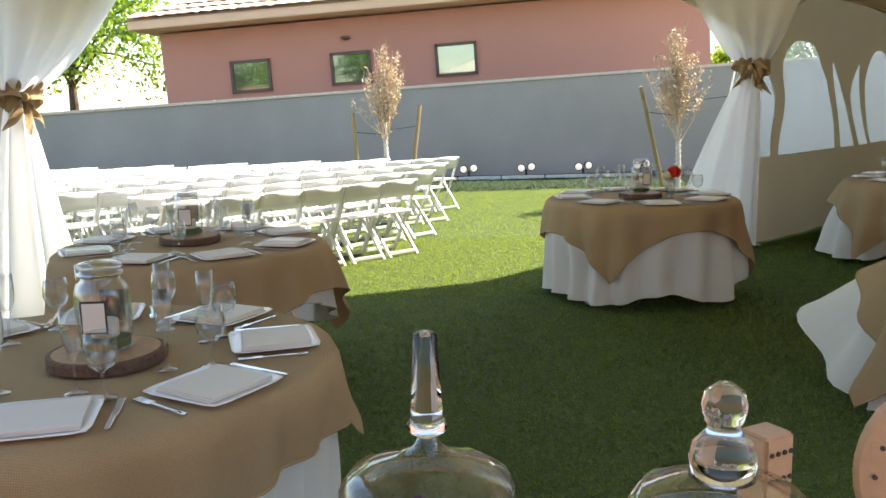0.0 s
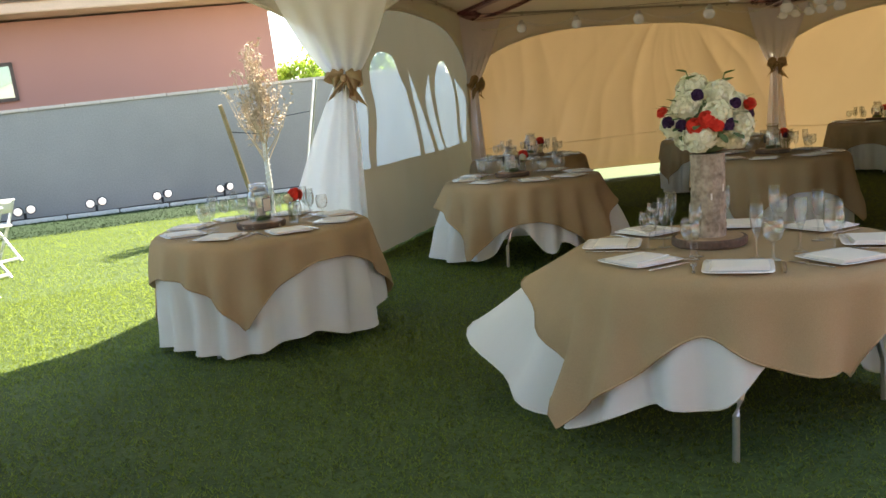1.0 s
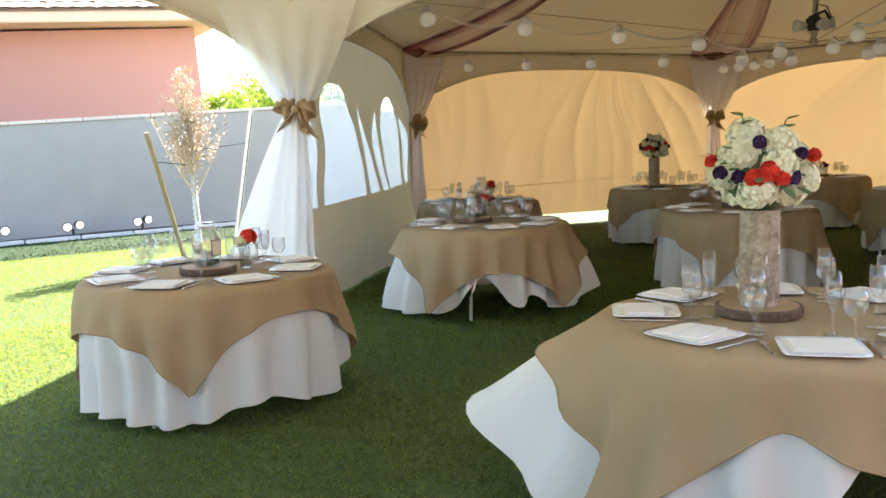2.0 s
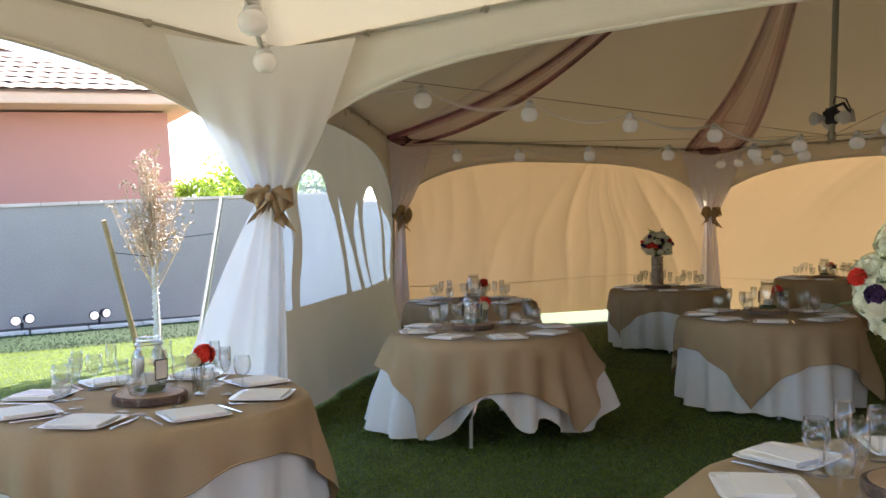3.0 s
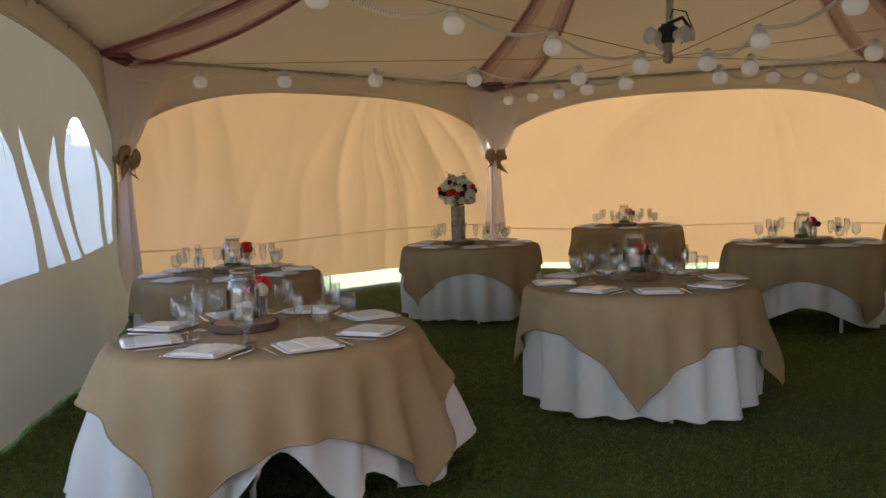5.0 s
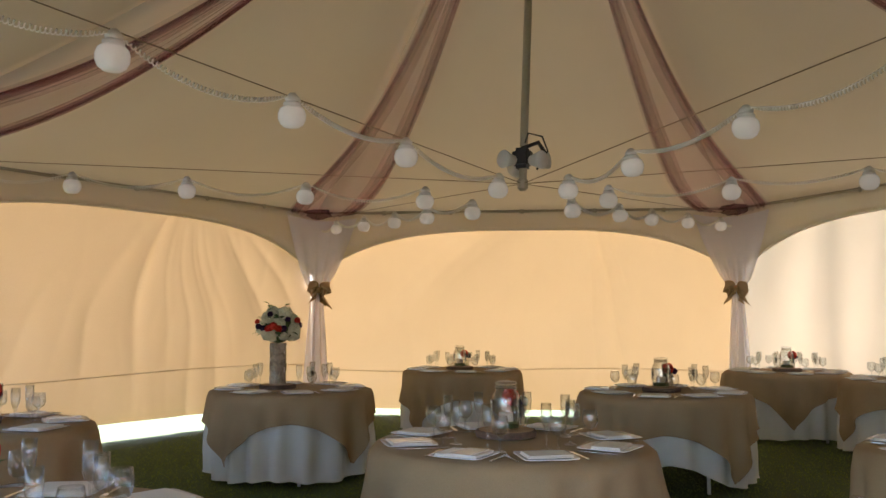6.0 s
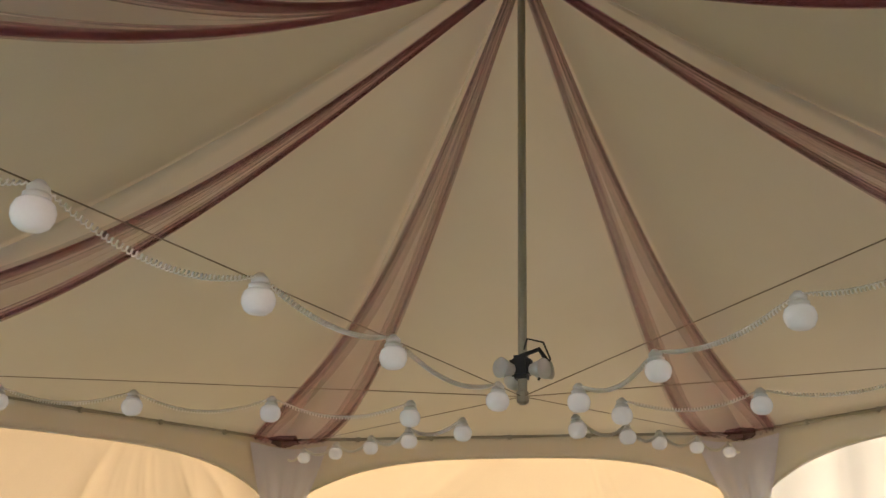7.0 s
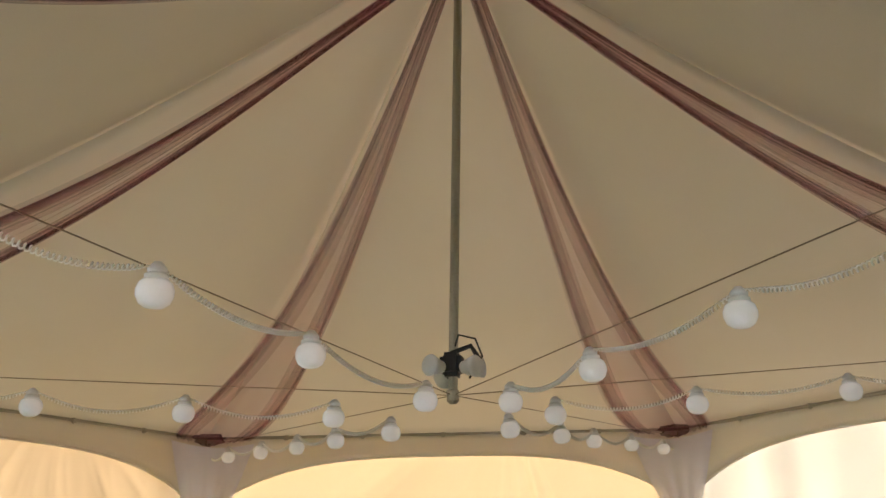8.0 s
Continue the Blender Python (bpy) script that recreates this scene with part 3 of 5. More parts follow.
def post(p, name="tent_post"):
    t = thing(name, "grey metal tent leg under the white drape", "tent post", "tent legs", Matrix.Translation(p))
    part("leg", tube(bmesh.new(), [(0, 0, 0), (0, 0, EAVE)], 0.032, 12), "pole", t)
    part("foot_plate", boxed(0, 0, 0.012, 0.2, 0.2, 0.02, bevel=0.004), "pole", t)


def post_drape(p, facing, spread=1.0, seed=0, flare=(0.35, 0.45), bow_z=1.80, depth=0.3, mat="drape"):
    """White voile gathered at a burlap bow: a wide swag above, a loose tail below."""
    t = thing("post_drape", "sheer white post drape tied with a burlap bow", "drape", "drapes at the posts", Matrix.Translation(p) @ pose(0, 0, 0, 0, 0, facing))
    rnd = random.Random(seed)
    ph = rnd.uniform(0, 6)

    def upper(u, v):
        half = 0.07 + (spread - 0.07) * (1 - v) ** 0.62
        x = (2 * u - 1) * half
        out = depth * (half - 0.07) / max(0.01, spread - 0.07)
        y = -0.09 - out - 0.10 * spread * math.sin(math.pi * u) * math.sin(math.pi * min(1, v * 1.1)) + 0.03 * math.sin(u * 27 + ph) * v ** 1.5
        z = EAVE - 0.08 + (bow_z - EAVE + 0.08) * v - 0.07 * math.sin(math.pi * u) * (1 - v) ** 3
        return Vector((x, y, z))
    part("swag", sheet(bmesh.new(), 48, 24, upper), mat, t, smooth=True)

    def lower(u, v):
        half = 0.07 + v ** 0.8 * (flare[0] * (1 - u) + flare[1] * u) * 0.62
        mid = v * (flare[1] - flare[0]) * 0.3
        return Vector((mid + (2 * u - 1) * half, -0.13 + 0.05 * math.sin(u * 17 + ph) * (0.5 + v) - 0.06 * math.sin(math.pi * u), bow_z - (bow_z - 0.03) * v))
    part("tail", sheet(bmesh.new(), 60, 26, lower), mat, t, smooth=True)
    bow = part("bow", lathe(bmesh.new(), [(0.03, -0.045), (0.085, -0.04), (0.095, 0), (0.085, 0.04), (0.03, 0.045)], 14, (0, -0.11, bow_z)), "burlap", t, "natural burlap bow", True)
    knot = bmesh.new()
    bmesh.ops.create_icosphere(knot, subdivisions=2, radius=0.036, matrix=pose(0, -0.225, bow_z))
    part("knot", knot, "burlap", bow, smooth=True)
    # crumpled loops and frayed tails of wide ribbon
    for s, up, size, back in ((-1, 18, 0.15, 0.0), (1, 8, 0.16, 0.0), (1, -32, 0.13, 0.03), (-1, -24, 0.12, 0.03)):
        up, size = up + rnd.uniform(-10, 10), size * rnd.uniform(0.85, 1.1)

        def lobe(u, v, s=s, up=up, size=size, back=back):
            a = u * math.tau
            r = size * (0.12 + 0.88 * math.sin(math.pi * min(1.0, 0.06 + u * 0.94)))
            w = (v - 0.5) * (0.05 + 0.09 * math.sin(math.pi * u))
            x, z = r * (0.5 - 0.5 * math.cos(a)) + 0.02, 0.045 * math.sin(a) + w + 0.012 * math.sin(9 * u + ph)
            c, q = math.cos(radians(up)), math.sin(radians(up))
            return Vector((s * (x * c - z * q), -0.205 + back - 0.04 * math.sin(a) + 0.02 * math.sin(5 * v + 7 * u + ph), bow_z + x * q + z * c))
        part("bow_loop", sheet(bmesh.new(), 18, 6, lobe), "burlap", bow, smooth=True)
    for k, (s, lean) in enumerate(((-1, 0.09), (1, 0.12), (1, 0.03))):
        fall = rnd.uniform(0.14, 0.23)

        def ribbon(u, v, s=s, lean=lean, fall=fall, k=k):
            wide = 0.05 + 0.08 * v
            return Vector((s * (0.02 + lean * v) + (u - 0.5) * wide, -0.215 + 0.012 * k + 0.03 * math.sin(v * 5 + u * 4 + ph + k), bow_z - 0.02 - (fall + 0.09 * s * (u - 0.5)) * v))
        part("bow_tail", sheet(bmesh.new(), 7, 10, ribbon), "burlap", bow, smooth=True)
    return t


def facing_of(p, c):
    d = c - p
    return math.degrees(math.atan2(d.y, d.x)) + 90


post(P1), post(P2), post(P3), post(P4), post(P5), post(P6), post(P0), post(P7)
post_drape(P1, facing_of(P1, quadc), 0.63, 1, (0.95, 0.35), 1.80, 0.80)
for k, p in enumerate((P2, P3, P4, P5)):
    post_drape(p, facing_of(p, hexc), 0.52, 2 + k, (0.22, 0.22), 1.80, 0.29, "drape_lilac")
post_drape(P6, facing_of(P6, quadc), 0.74, 9, depth=0.8)
post_drape(P0, facing_of(P0, quadc), 0.74, 10, (0.6, 0.75), 1.60, 0.78)
post_drape(P7, facing_of(P7, quadc), 0.74, 11, depth=0.8)

# ---- tables ----
def hang(bm, R, reach, top, tilt, fold_n, fold_a, phase, off, extra=0.0, seg=144, rings=16, inner=5):
    """A cloth on a round table: flat on the top, hanging past its rim. reach(a): length past the rim; tilt(a): how far it is blown outward, radians."""
    lay = bm.loops.layers.uv.verify()
    rows = []
    for i in range(inner + rings + 1):
        ring = []
        for k in range(seg):
            a = k * math.tau / seg
            if i <= inner:
                r, z = R * (0.02 + 0.98 * i / inner), top
                uv = (r * math.cos(a), r * math.sin(a))
            else:
                d = reach(a) * (i - inner) / rings
                tl = tilt(a)
                bend = min(1.0, d / 0.05)
                fold = (fold_a * math.sin(fold_n * a + phase + 1.3 * math.sin(3 * a + phase)) + extra * (1 + math.sin(6 * a + 2 * phase + math.sin(2 * a)))) * min(1, d / 0.5)
                fold += (0.022 + extra) * wobble(R * math.cos(a) * 3 + phase, R * math.sin(a) * 3, d * 3) * min(1, d / 0.25)
                fold += (0.010 + 0.30 * extra) * abs(wobble(a * 5 + phase, d * 2.2 + 2 * math.sin(a), phase)) * min(1, d / 0.12)
                r = R + 0.02 * bend + d * math.sin(tl) + fold
                z = top - 0.012 * bend - max(0, d - 0.012) * math.cos(tl)
                uv = ((R + d) * math.cos(a), (R + d) * math.sin(a))
            rr = r + (off if i > inner else 0)
            ring.append((bm.verts.new((rr * math.cos(a), rr * math.sin(a), max(0.012, z))), uv))
        rows.append(ring)
    for r0, r1 in zip(rows, rows[1:]):
        for k in range(seg):
            q = (r0[k], r0[(k + 1) % seg], r1[(k + 1) % seg], r1[k])
            f = bm.faces.new([v for v, _ in q])
            for l, (_, uv) in zip(f.loops, q):
                l[lay].uv = uv
    bm.faces.new([v for v, _ in rows[0]][::-1])
    return bm, [v.co.copy() for v, _ in rows[-1]]


def gust(bumps, base):
    """Outward tilt made of smooth bumps (angle, width, amount), all in degrees."""
    def f(a):
        t = radians(base)
        for c, w, amount in bumps:
            d = (math.degrees(a) - c + 180) % 360 - 180
            t += radians(amount) * math.exp(-(d / w) ** 2)
        return t
    return f


RT, TOP = 0.69, 0.745


def dining_table(x, y, turn, spin=0, white=(), brown=(), seed=0, length=0.70, short=(), cut=(), half=0.92, shift=(0, 0), label="round folding table under white and burlap cloths"):
    """A 60 inch round table with its two cloths; turn: where the burlap's corner points."""
    r = random.Random(seed)
    t = thing("round_table", label, "table", "guest tables", pose(x, y, 0))
    part("tabletop", lathe(bmesh.new(), [(RT - 0.02, TOP - 0.035), (RT - 0.005, TOP - 0.03), (RT - 0.005, TOP - 0.004), (RT - 0.012, TOP - 0.002)], 48), "slice", t)
    for s in (-1, 1):
        for q in (-1, 1):
            leg = tube(bmesh.new(), [(s * 0.30, q * 0.38, TOP - 0.04), (s * 0.40, q * 0.38, 0.46), (s * 0.475, q * 0.38, 0.25), (s * 0.50, q * 0.38, 0.19), (s * 0.505, q * 0.38, 0.0)], 0.0145)
            part("leg", leg, "alu", t)
        part("leg_brace", tube(bmesh.new(), [(s * 0.445, -0.38, 0.33), (s * 0.445, 0.38, 0.33)], 0.011), "alu", t)
    ph = r.uniform(0, 6)
    lifted = gust(short, 0)

    def shorter(a):
        return math.degrees(lifted(a)) / 100
    under, rim = hang(bmesh.new(), RT, lambda a: length + 0.015 * math.sin(5 * a) - shorter(a), TOP + 0.001, gust(white, 0.5), 19, 0.042, ph, 0.004)
    c = tagged(link("white_tablecloth", under, "linen", smooth=True, m=pose(x, y, 0)), "white round tablecloth hanging in folds off the table", "tablecloth", "white cloths")
    part("hem", tube(bmesh.new(), rim + rim[:1], 0.004, 4, False), "linen", c, smooth=True)
    tr = radians(turn)
    trimmed = gust(cut, 0)

    def square(a):
        b = a - tr + math.pi / 4
        sx, sy = shift[0] * math.cos(tr - math.pi / 4) + shift[1] * math.sin(tr - math.pi / 4), -shift[0] * math.sin(tr - math.pi / 4) + shift[1] * math.cos(tr - math.pi / 4)
        cx, cy = math.cos(b), math.sin(b)
        lx = ((half if cx > 0 else -half) + sx) / cx if abs(cx) > 1e-3 else 9
        ly = ((half if cy > 0 else -half) + sy) / cy if abs(cy) > 1e-3 else 9
        return max(0.06, min(lx, ly) - RT - math.degrees(trimmed(a)) / 100)
    over, edge = hang(bmesh.new(), RT + 0.004, square, TOP + 0.006, gust(tuple(white) + tuple(brown), 1.4), 19, 0.042, ph, 0.022, 0.014, rings=14)
    o = tagged(link("burlap_overlay", over, "burlap", smooth=True, m=pose(x, y, 0)), "square natural burlap overlay with pointed hanging corners", "tablecloth", "burlap overlays")
    part("hem", tube(bmesh.new(), edge + edge[:1], 0.0045, 4, False), "burlap", o, smooth=True)
    return t


TABLES = {
    "A": (2.2, 5.98), "B": (5.12, 6.85), "C": (-0.6, 2.0), "D": (7.45, 5.85), "E": (13.05, 8.05), "F": (10.75, 5.4),
    "G": (14.05, 4.3), "H": (-0.82, 4.22), "J": (6.9, 9.05), "V": (3.3, 2.9), "W": (9.9, 8.6),
    "K": (12.95, 3.1), "L": (7.95, 3.45),
}
dining_table(*TABLES["A"], 240, white=((330, 25, 5),), short=((268, 22, 7), (330, 15, 14)), shift=(-0.01, 0.06), seed=1)
dining_table(*TABLES["B"], 193, white=((145, 28, 17), (312, 22, 25), (25, 25, 18)), brown=((148, 18, 9), (193, 16, 5), (283, 14, 4)), short=((228, 16, 34), (262, 9, 14), (312, 20, 12)), shift=(-0.06, -0.09), seed=2)
dining_table(*TABLES["C"], 12, white=((345, 30, -9),), brown=((8, 16, 12),), cut=((12, 22, 26),), seed=3)
dining_table(*TABLES["D"], 198, white=((240, 20, 5),), brown=((288, 15, 6),), shift=(-0.03, -0.06), seed=4)
dining_table(*TABLES["E"], 155, half=0.99, seed=5)
dining_table(*TABLES["F"], 143, short=((190, 30, 18),), half=0.97, seed=6)
dining_table(*TABLES["G"], 182, seed=7)
dining_table(*TABLES["H"], 22, white=((350, 35, 5),), brown=((345, 30, 12),), short=((320, 70, 42),), seed=8)
dining_table(*TABLES["J"], 200, seed=9)
dining_table(*TABLES["V"], 168, white=((122, 27, 56), (176, 14, 10), (258, 22, -10)), brown=((168, 10, 5),), short=((195, 20, 17), (228, 14, 26), (262, 30, 46)), cut=((207, 13, 9), (258, 16, 24)), shift=(-0.08, -0.03), seed=10)
dining_table(*TABLES["W"], 164, seed=11)
dining_table(*TABLES["K"], 200, seed=12)
dining_table(*TABLES["L"], 150, white=((160, 30, 14),), seed=13)

# ---- roof dressing: king pole, cables, globes, tulle ----
king = thing("king_pole", "hanging grey centre pole of the tent", "tent pole", m=Matrix.Translation((CX, CY, 0)))
part("pole", tube(bmesh.new(), [(0, 0, FOOT), (0.05, -0.14, APEX - 0.02)], 0.034, 12), "pole", king)
part("foot", lathe(bmesh.new(), [(0.02, FOOT - 0.06), (0.045, FOOT - 0.04), (0.045, FOOT + 0.03), (0.02, FOOT + 0.05)], 12), "pole", king)
part("top_plate", lathe(bmesh.new(), [(0.03, APEX - 0.17), (0.30, APEX - 0.16), (0.30, APEX - 0.13), (0.03, APEX - 0.10)], 24, (0.05, -0.14, 0)), "black", king, "dark round plate at the peak")

fixture = thing("spotlight_cluster", "cluster of black clamps and white spotlights on the pole", "spotlight", m=Matrix.Translation((CX, CY, FOOT + 0.21)))
part("clamp", boxed(0, 0, 0, 0.15, 0.15, 0.17, bevel=0.03), "black", fixture)
part("bracket", tube(bmesh.new(), [(-0.02, 0, 0.08), (-0.02, -0.14, 0.12), (-0.02, -0.2, 0.02)], 0.018), "black", fixture)
part("loose_wire", tube(bmesh.new(), [(0, 0, 0.06), (-0.04, -0.06, 0.2), (-0.05, -0.18, 0.16), (-0.03, -0.22, 0.04), (0, -0.12, -0.1)], 0.008, 6), "black", fixture)
for ang, tiltd in ((150, 70), (-60, 60), (30, 80), (-120, 75)):
    hd = part("spot_head", lathe(bmesh.new(), [(0.02, 0.0), (0.042, 0.02), (0.05, 0.06), (0.076, 0.13), (0.070, 0.14)], 16), "resin", fixture, "white spotlight head", True)
    hd.matrix_basis = pose(0, 0, 0, 0, 0, ang) @ pose(0.085, 0, -0.03, 0, tiltd + 20, 0)


def coil(bm, a, b, sag, turns, r=0.012):
    pts = []
    n = turns * 7
    d = (b - a).normalized()
    side = d.cross(Vector((0, 0, 1))).normalized()
    up = side.cross(d)
    for k in range(n + 1):
        s = k / n
        p = a.lerp(b, s) - Vector((0, 0, sag * 4 * s * (1 - s)))
        w = r * min(1, 8 * s, 8 * (1 - s))
        pts.append(p + side * (w * math.cos(s * turns * math.tau)) + up * (w * math.sin(s * turns * math.tau)))
    return tube(bm, pts, 0.0045, 4)


def light_string(centre, p, dists, z0, z1, name_group, seed, aside=0.0):
    """White globes that hang below a cable from the middle to a corner."""
    rnd = random.Random(seed)
    flat = Vector((centre.x, centre.y, 0))
    d = (p - flat).normalized()
    lateral = Vector((-d.y, d.x, 0)) * aside
    length = (p - flat).length
    cab = tube(bmesh.new(), [Vector((centre.x, centre.y, z0)), flat + d * length * 0.5 + Vector((0, 0, (z0 + z1) / 2 + 0.005)), flat + d * (length - 0.03) + Vector((0, 0, z1))], 0.0036, 6)
    tagged(link("tent_cable", cab, "cable"), "thin dark steel cable across the tent", "cable", "tent cables")
    st = thing("light_string", "string of white globe lamps on a coiled cord", "string lights", name_group)
    tops = []
    for k in dists:
        zc = z0 + (z1 - z0) * k / length - 0.065
        off = Vector((-d.y, d.x, 0)) * rnd.uniform(-0.03, 0.03) + lateral
        c = flat + d * k + off + Vector((0, 0, zc))
        g = lathe(bmesh.new(), [(0.012, -0.186), (0.038, -0.182), (0.061, -0.166), (0.074, -0.138), (0.076, -0.112), (0.067, -0.084), (0.050, -0.068), (0.040, -0.066)], 20)
        gb = part("globe", g, "globe", st, "milky white globe", True)
        gb.matrix_basis = Matrix.Translation(c) @ pose(0, 0, 0, rnd.uniform(-5, 5), rnd.uniform(-5, 5), 0)
        part("socket", lathe(bmesh.new(), [(0.040, -0.070), (0.048, -0.066), (0.049, -0.050), (0.043, -0.045), (0.033, -0.043), (0.033, -0.038), (0.040, -0.035), (0.040, -0.022), (0.030, -0.012), (0.016, 0.004)], 16), "resin", gb, "white screw collar", True)
        tops.append(c - Vector((0, 0, 0.006)))
    cord = bmesh.new()
    ends = tops + [flat + d * (length - 0.12) + Vector((0, 0, z1 - 0.1))]
    for a, b in zip(ends, ends[1:]):
        coil(cord, a, b, 0.10 + rnd.uniform(-0.02, 0.03), int((b - a).length * 46))
    part("cord", cord, "cord", st, "white coiled electric cord", True)


light_string(hexc, P1, (0.66, 1.80, 2.82, 3.86, 4.9), FOOT, 2.84, "globe strings", 1, 0.2)
light_string(hexc, P2, (0.80, 1.82, 2.85, 3.88, 4.9), FOOT, 2.84, "globe strings", 2)
light_string(hexc, P3, (0.95, 1.95, 2.95, 3.95, 5.0), FOOT, 2.84, "globe strings", 3)
light_string(hexc, P4, (0.85, 1.9, 2.9, 3.95, 5.2), FOOT, 2.84, "globe strings", 4)
light_string(hexc, P5, (0.70, 1.68, 2.72, 3.75, 4.8), FOOT, 2.84, "globe strings", 5)
light_string(hexc, P6, (0.66, 1.45, 2.47, 3.5, 4.6), FOOT, 2.84, "globe strings", 6)
light_string(quadc, P1, (1.3, 2.35, 3.42), 2.72, 2.80, "globe strings", 7)


def tulle(p, seed, drop=0.75, width=0.29):
    """A sheer swag from the peak to a corner, gathered at both ends and bunched along its two edges."""
    rnd = random.Random(seed)
    ph, pinch = rnd.uniform(0, 6), rnd.uniform(-0.12, 0.12)
    top = TOPC - Vector((0, 0, 0.14))
    low = Vector((p.x, p.y, EAVE - 0.02)) + (hexc - p).normalized() * 0.14
    d = (low - top)
    flat = Vector((d.x, d.y, 0)).normalized()
    side = Vector((-flat.y, flat.x, 0))

    def half(v):
        return 0.04 + 2.3 * width * (0.35 * v + 0.65 * v ** 2.2) * (1 - 0.38 * v ** 8)

    def spine(v):
        base = top.lerp(low, v)
        base.z -= drop * math.sin(math.pi * v) * (1 - 0.35 * (1 - v))
        return base + side * (pinch * math.sin(math.pi * v))

    def f(u, v):
        s = 2 * u - 1
        fold = 0.012 * math.sin(u * 31 + ph + 3 * v) * (0.3 + math.sin(math.pi * v))
        low_mid = -0.045 * (1 - s * s) * math.sin(math.pi * v)
        return spine(v) + side * (half(v) * s + 0.02 * math.sin(u * 17 + ph) * (1 - s * s)) + Vector((0, 0, fold + low_mid))
    sw = link("tulle_swag", sheet(bmesh.new(), 44, 40, f), "mauve", smooth=True)
    # layers of folds that thin out from each edge towards the middle
    for e, wide, at in ((-1, 0.03, 0.02), (-1, 0.075, 0.055), (-1, 0.13, 0.10), (1, 0.03, 0.02), (1, 0.08, 0.06), (1, 0.12, 0.11)):
        wide *= rnd.uniform(0.75, 1.3)

        def roll(u, v, e=e, wide=wide, at=at):
            s = 2 * u - 1
            open_up = 0.25 + 1.0 * v * (1 - 0.4 * v ** 4)
            drift = 0.05 * math.sin(2.4 * v + ph + e) * v
            across = e * (half(v) - at * open_up) + wide * s * open_up + 0.02 * wobble(v * 5 + 9 * wide, s, seed) - e * abs(drift)
            return spine(v) + side * across + Vector((0, 0, 0.014 * math.sin(u * 21 + ph + 5 * v + e) - 0.02 - 0.15 * wide))
        part("fold_layer", sheet(bmesh.new(), 22, 40, roll), "mauve", sw, "denser bunched folds of the tulle", True)
    kb = bmesh.new()
    q = low - (hexc - p).normalized() * 0.02
    bmesh.ops.create_icosphere(kb, subdivisions=4, radius=1.0)
    for v in kb.verts:
        n = 1 + 0.45 * wobble(v.co.x * 3 + seed, v.co.y * 3, v.co.z * 3)
        v.co = q + Vector((v.co.x * 0.19 * n, v.co.y * 0.19 * n, v.co.z * 0.07 * n))
    part("knot", kb, "mauve_gather", sw, "bunched tulle tied at the corner", True)
    return tagged(sw, "sheer mauve tulle swag from the peak to a tent corner", "drape", "tulle swags")


for k, p in enumerate(HEX):
    tulle(p, 30 + k)
hub = bmesh.new()
lathe(hub, [(0.05, APEX - 0.42), (0.10, APEX - 0.33), (0.18, APEX - 0.20), (0.24, APEX - 0.14)], 30, (TOPC.x, TOPC.y, 0), close=False)
tagged(link("tulle_knot", hub, "mauve_gather", smooth=True), "dark gathered tulle round the tent peak", "drape", "tulle knots")


# ---- table settings ----
def proto(fn):
    """Builds a thing once; the copies share its meshes."""
    made = {}

    def place(m, *a):
        if a not in made:
            made[a] = fn(m, *a)
            return made[a]
        return copy_thing(made[a], m)
    return place


@proto
def plate(m, kind):
    b = bmesh.new()
    h = 0.132
    rows = []
    for s, z in ((0.55, 0.003), (0.60, 0.001), (0.80, 0.003), (1.0, 0.010), (1.0, 0.013), (0.84, 0.007), (0.60, 0.006)):
        ring = []
        for k in range(32):
            a = k * math.tau / 32
            q = (abs(math.cos(a)) ** 11 + abs(math.sin(a)) ** 11) ** (-1 / 11)
            ring.append(b.verts.new((h * s * q * math.cos(a), h * s * q * math.sin(a), z)))
        rows.append(ring)
    for r0, r1 in zip(rows, rows[1:]):
        for k in range(32):
            b.faces.new((r0[k], r0[(k + 1) % 32], r1[(k + 1) % 32], r1[k]))
    b.faces.new(rows[0][::-1])
    b.faces.new(rows[-1])
    return tagged(link("dinner_plate", b, "china", smooth=True, m=m), "square white china dinner plate on the burlap cloth", "plate", "dinner plates")


@proto
def napkin(m, kind):
    b = bmesh.new()
    w, d = (0.215, 0.205) if kind == 0 else (0.15, 0.215)
    for k in range(3):
        box(b, 0.002 * k, -0.002 * k, 0.0022 + 0.0042 * k, w - 0.004 * k, d - 0.003 * k, 0.004, pose(0, 0, 0, 0, 0, 0.8 * k), 0.0016)
    return tagged(link("napkin", b, "napkin", m=m), "ivory napkin folded flat on a plate", "napkin", "napkins")


@proto
def menu_card(m):
    return tagged(link("menu_card", boxed(0, 0, 0.0015, 0.11, 0.2, 0.003), "china", m=m), "small white card lying on a plate", "card", "menu cards")


@proto
def goblet(m):
    prof = [(0.034, 0.0), (0.034, 0.003), (0.010, 0.008), (0.0048, 0.02), (0.0048, 0.065), (0.010, 0.074), (0.032, 0.088), (0.041, 0.115), (0.040, 0.145), (0.035, 0.172),
            (0.0335, 0.172), (0.0385, 0.145), (0.0395, 0.115), (0.030, 0.090), (0.008, 0.079)]
    return tagged(link("water_goblet", lathe(bmesh.new(), prof, 18), "thin_glass", smooth=True, m=m), "clear stemmed water goblet set by a plate", "goblet", "water goblets")


